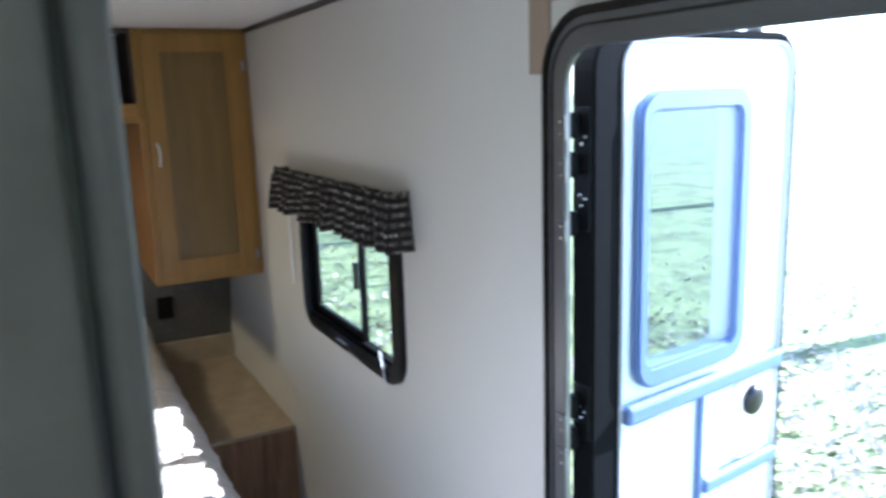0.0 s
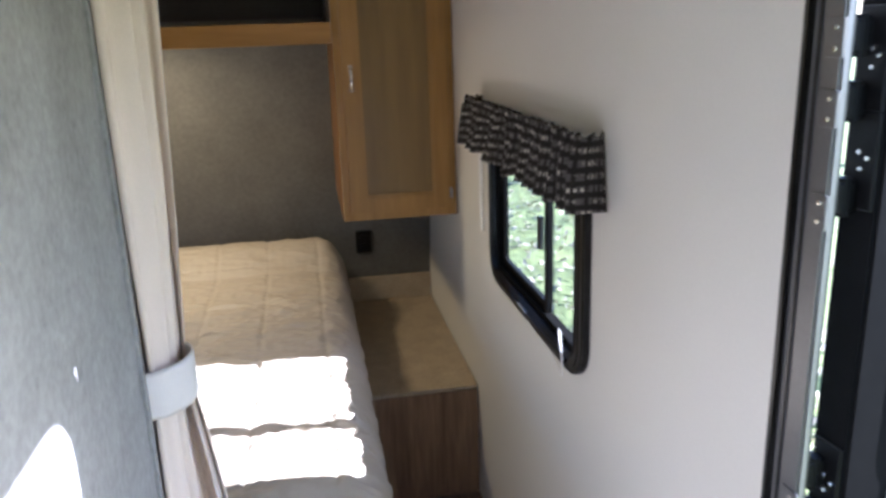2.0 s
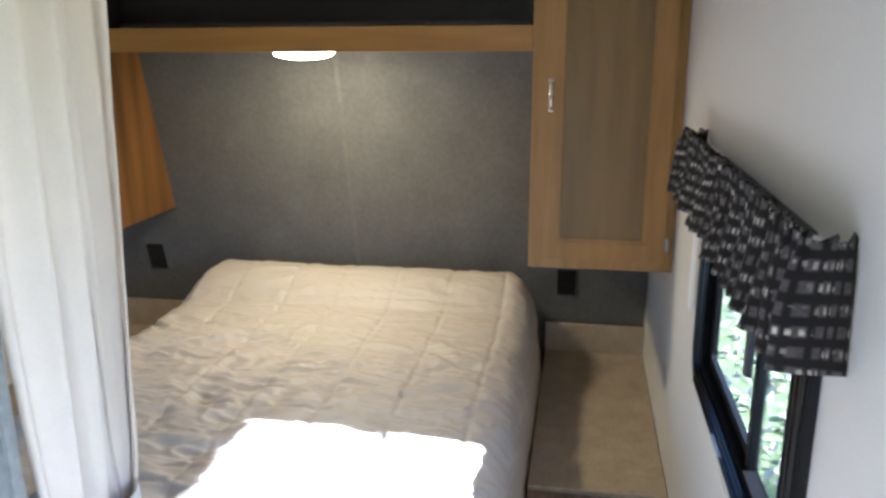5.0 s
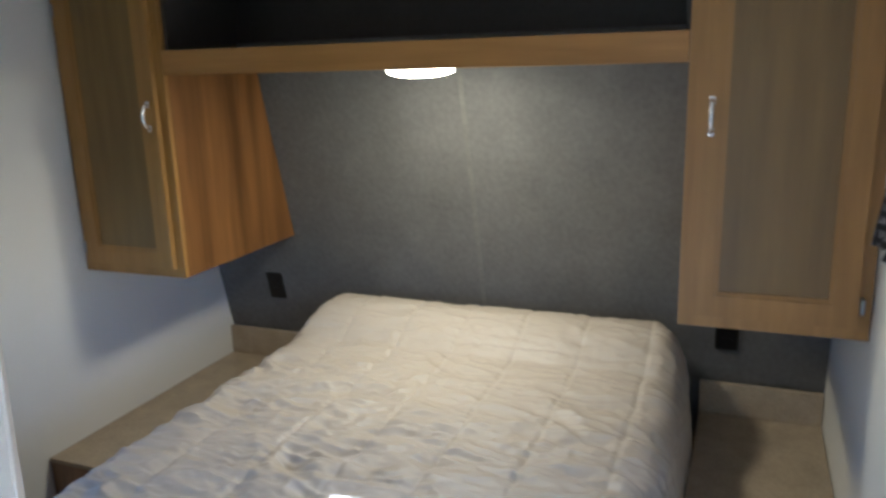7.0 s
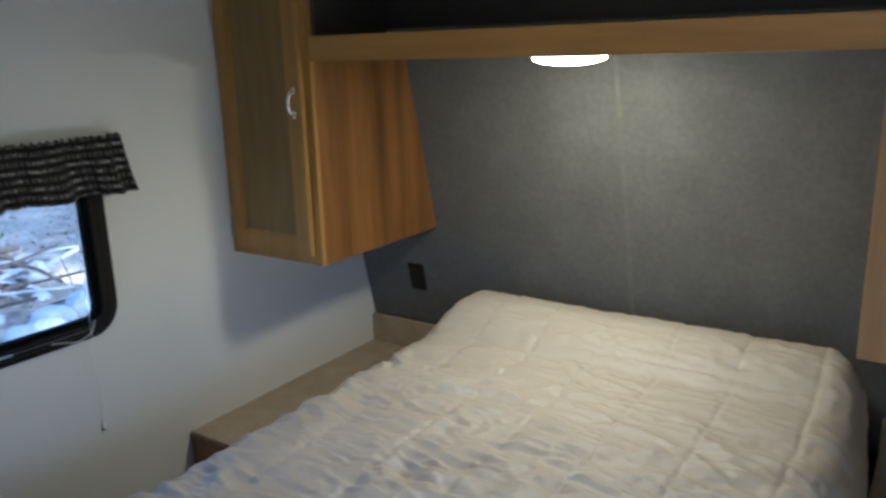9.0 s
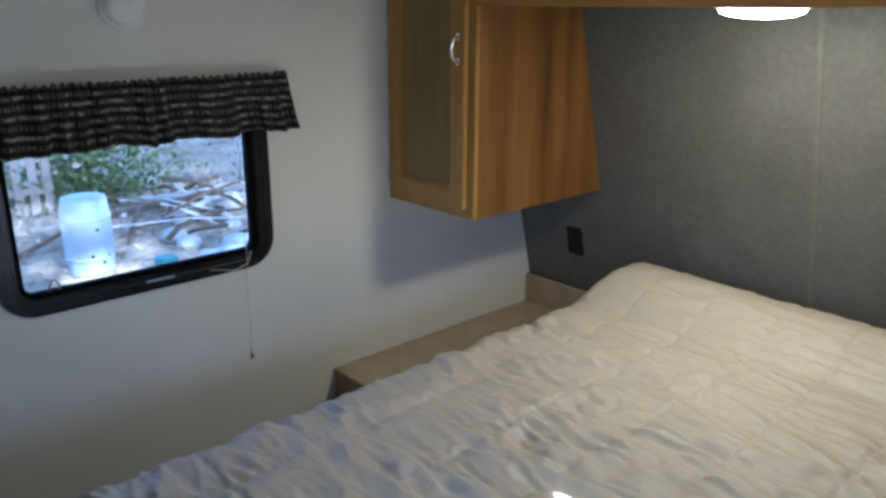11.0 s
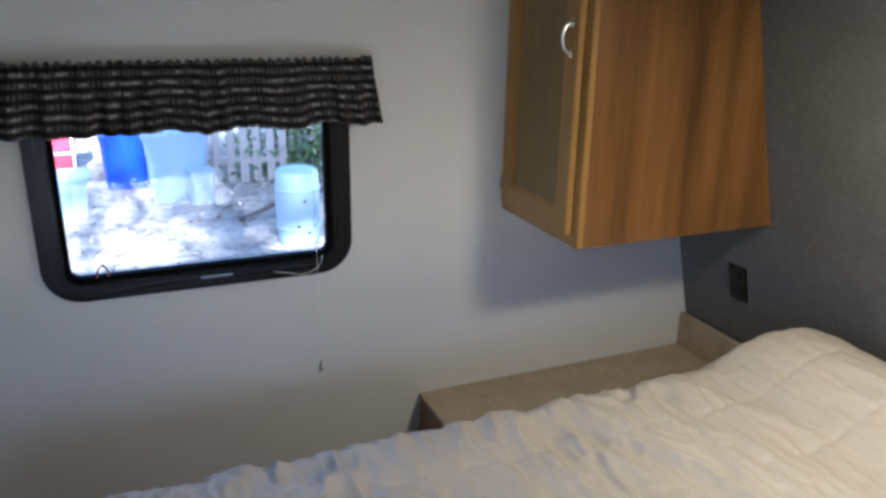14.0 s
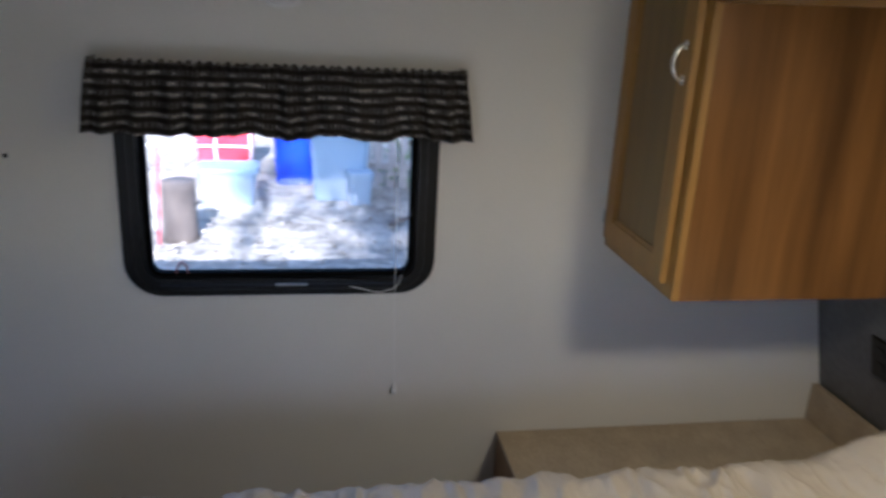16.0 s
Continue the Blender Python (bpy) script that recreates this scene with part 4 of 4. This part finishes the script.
def tote(name, x, y, w, d, h, material, label, category, turn=0.0):
    """A tapered plastic tub with a rolled rim."""
    root = thing(name, pose(x, y, GROUND + 0.01, 0, 0, turn), label, category, local=True)
    b = bmesh.new()
    lo = rrect(-w * 0.42, w * 0.42, -d * 0.42, d * 0.42, 0.05, 4)
    hi = rrect(-w * 0.5, w * 0.5, -d * 0.5, d * 0.5, 0.05, 4)
    A, B = [b.verts.new((p[0], p[1], 0)) for p in lo], [b.verts.new((p[0], p[1], h)) for p in hi]
    b.faces.new(A[::-1])
    for i in range(len(A)):
        b.faces.new((A[i], A[(i + 1) % len(A)], B[(i + 1) % len(A)], B[i]))
    part("tub", b, material, root)
    part("rim", ring(rrect(-w * 0.53, w * 0.53, -d * 0.53, d * 0.53, 0.055, 4), rrect(-w * 0.48, w * 0.48, -d * 0.48, d * 0.48, 0.045, 4), h - 0.035, h + 0.004, "z"), material, root)
    part("lid", plate(rrect(-w * 0.5, w * 0.5, -d * 0.5, d * 0.5, 0.05, 4), h + 0.004, h + 0.02, "z"), material, root)
    return root


tote("storage_tub", -9.15, 2.08, 0.45, 0.50, 0.62, BLUEBIN, "bright blue plastic storage tub on the ground", "storage tub", 4)
tote("storage_tub", -8.42, 2.62, 0.50, 0.66, 0.74, CLEARP, "tall cloudy plastic storage tub on the ground", "storage tub", -6)
tote("storage_tub", -8.12, 2.82, 0.28, 0.26, 0.36, PALEBLUE, "small pale blue plastic tub on the ground", "storage tub", 10)
tote("storage_tub", -8.15, 1.40, 0.45, 0.62, 0.40, CLEARP, "white plastic chest on the ground", "storage chest", 2)
tote("storage_tub", -9.9, 1.2, 0.55, 0.75, 0.66, REDM, "red plastic bin behind white rails", "bin", 0)
tote("plant_pot", -5.87, 3.97, 0.17, 0.17, 0.16, TEAL, "small teal plastic plant pot on the ground", "plant pot", 8)

br = thing("rain_barrel", (-6.38, 3.50, GROUND), "pale blue plastic drum with small holes standing in the yard", "barrel")
part("drum", lathe([(0.0, 0.0), (0.17, 0.0), (0.19, 0.03), (0.20, 0.2), (0.205, 0.34), (0.20, 0.5), (0.19, 0.66), (0.175, 0.69), (0.0, 0.69)], 32, (-6.38, 3.50, GROUND + 0.02)), PALEBLUE, br, "", True)
for a, z in ((-0.2, 0.22), (0.25, 0.15), (0.55, 0.2), (0.1, 0.45)):
    part("hole_plug", lathe([(0.016, 0.0), (0.016, 0.004), (0.0, 0.004)], 12, (-6.38 + 0.2 * math.cos(a), 3.50 + 0.2 * math.sin(a), GROUND + z), Matrix.Rotation(a, 4, "Z") @ Matrix.Rotation(radians(90), 4, "Y")), BLACK, br, "dark hole")
for z in (0.17, 0.52):
    part("hoop", lathe([(0.198, 0.0), (0.208, 0.008), (0.208, 0.02), (0.198, 0.028)], 32, (-6.38, 3.50, GROUND + z)), PALEBLUE, br, "", True)

fc = thing("picket_fence", (-8.75, 3.4, GROUND), "weathered pale grey wooden picket fence", "fence")
rail_b = [box(-8.86, -8.82, 2.42, 3.93, GROUND + z, GROUND + z + 0.08, 0.004) for z in (0.25, 0.95)]
for bm in rail_b:
    part("rail", bm, FENCEM, fc)
pk = bpy.data.meshes.new("picket")
tmp = plate([(-0.045, 0.0), (0.045, 0.0), (0.045, 1.22), (0.0, 1.28), (-0.045, 1.22)], 0.0, 0.02, "x")
tmp.to_mesh(pk)
tmp.free()
pk.materials.append(FENCEM)
for i in range(10):
    ob = new("picket", pk)
    ob.parent = fc
    ob.matrix_parent_inverse = Matrix.Translation(-fc.location)
    ob.matrix_basis = pose(-8.818, 2.47 + 0.155 * i, GROUND + 0.03, 0.8 * math.sin(i * 2.1), 0, 0)

tr = thing("garden_trellis", (-9.6, 0.9, GROUND), "white wire garden rails in front of a red bin", "trellis")
for z in (0.35, 0.55, 0.75, 0.95):
    part("rail", tube([(-9.6, 0.2, GROUND + z), (-9.6, 1.55, GROUND + z)], 0.012, 6), WHITEP, tr)
for y in (0.22, 0.65, 1.1, 1.53):
    part("upright", tube([(-9.6, y, GROUND), (-9.6, y, GROUND + 1.0)], 0.014, 6), WHITEP, tr)
st = thing("tree_stump", (-6.75, 1.10, GROUND), "grey-brown upright log section standing in the yard", "stump")
part("log", lathe([(0.0, 0.0), (0.17, 0.0), (0.155, 0.1), (0.15, 0.5), (0.145, 0.58), (0.0, 0.585)], 20, (-6.75, 1.10, GROUND)), BARK, st, "", True)
po = thing("marker_pole", (-6.6, 0.93, GROUND), "thin red pole standing in the ground", "pole")
part("rod", tube([(-6.6, 0.93, GROUND - 0.05), (-6.65, 0.96, GROUND + 0.9)], 0.010, 8), REDM, po)

bu = thing("bush", (-9.2, 4.5, GROUND), "leafy green bush beside the fence", "bush")
part("foliage", rough_leaves(2600, 0.05, lambda g: (-9.2 + g.gauss(0, 0.35), 4.35 + g.gauss(0, 0.55), GROUND + abs(g.gauss(0.35, 0.4))), 11), LEAFM, bu)
part("stem", tube([(-9.2, 4.4, GROUND - 0.05), (-9.2, 4.45, GROUND + 0.5)], 0.03, 6), BARK, bu)
bp = thing("brush_pile", (-7.7, 5.0, GROUND), "heap of cut branches and twigs", "brush pile")
rng = random.Random(4)
for i in range(46):
    c = Vector((-7.7 + rng.gauss(0, 0.55), 5.0 + rng.gauss(0, 0.5), GROUND + abs(rng.gauss(0.05, 0.14)) + 0.03))
    d = Vector((rng.uniform(-1, 1), rng.uniform(-1, 1), rng.uniform(-0.15, 0.35))) * rng.uniform(0.3, 0.75)
    part("branch", tube([c - d, c + Vector((0, 0, 0.04)), c + d], rng.uniform(0.008, 0.03), 6), BARK if i % 3 else GREYM, bp)
rs = random.Random(9)
for i in range(16):
    x, y, r = rs.uniform(-8.0, -5.6), rs.uniform(4.4, 6.3), rs.uniform(0.07, 0.2)
    b = bmesh.new()
    bmesh.ops.create_icosphere(b, subdivisions=2, radius=r)
    for v in b.verts:
        v.co *= 1 + 0.35 * noise.noise(v.co * 5 + Vector((i, 0, 0)))
        v.co = Vector((x + v.co.x, y + v.co.y, GROUND + 0.02 + r * 0.4 + v.co.z * 0.7))
    rk = thing("rock", (x, y, GROUND), "pale weathered field stone on the ground", "rock", "field stones")
    part("stone", b, GREYM, rk)
lv = rough_leaves(6500, 0.035, lambda g: (g.uniform(-12, -3.5), g.uniform(-1.0, 9.5), GROUND + 0.03 + g.uniform(0, 0.03)), 21)
tagged(mesh_object("fallen_leaves", lv, LITTER), "scattered dry fallen leaves in the yard", "leaves", "", "stuff")
lv = rough_leaves(9000, 0.042, lambda g: (1.2 + abs(g.gauss(0, 3.2)), 1.2 + abs(g.gauss(0, 3.2)) if g.random() < 0.7 else g.uniform(-3, 12), GROUND + 0.012 + g.uniform(0, 0.02)), 22)
tagged(mesh_object("lawn_leaves", lv, mat("dry_leaves", (0.20, 0.16, 0.11), 0.8, var=0.4, scale=3, grain=9, bump=0.0, tint=(0.48, 0.42, 0.33))), "scattered dry fallen leaves on the lawn", "leaves", "", "stuff")
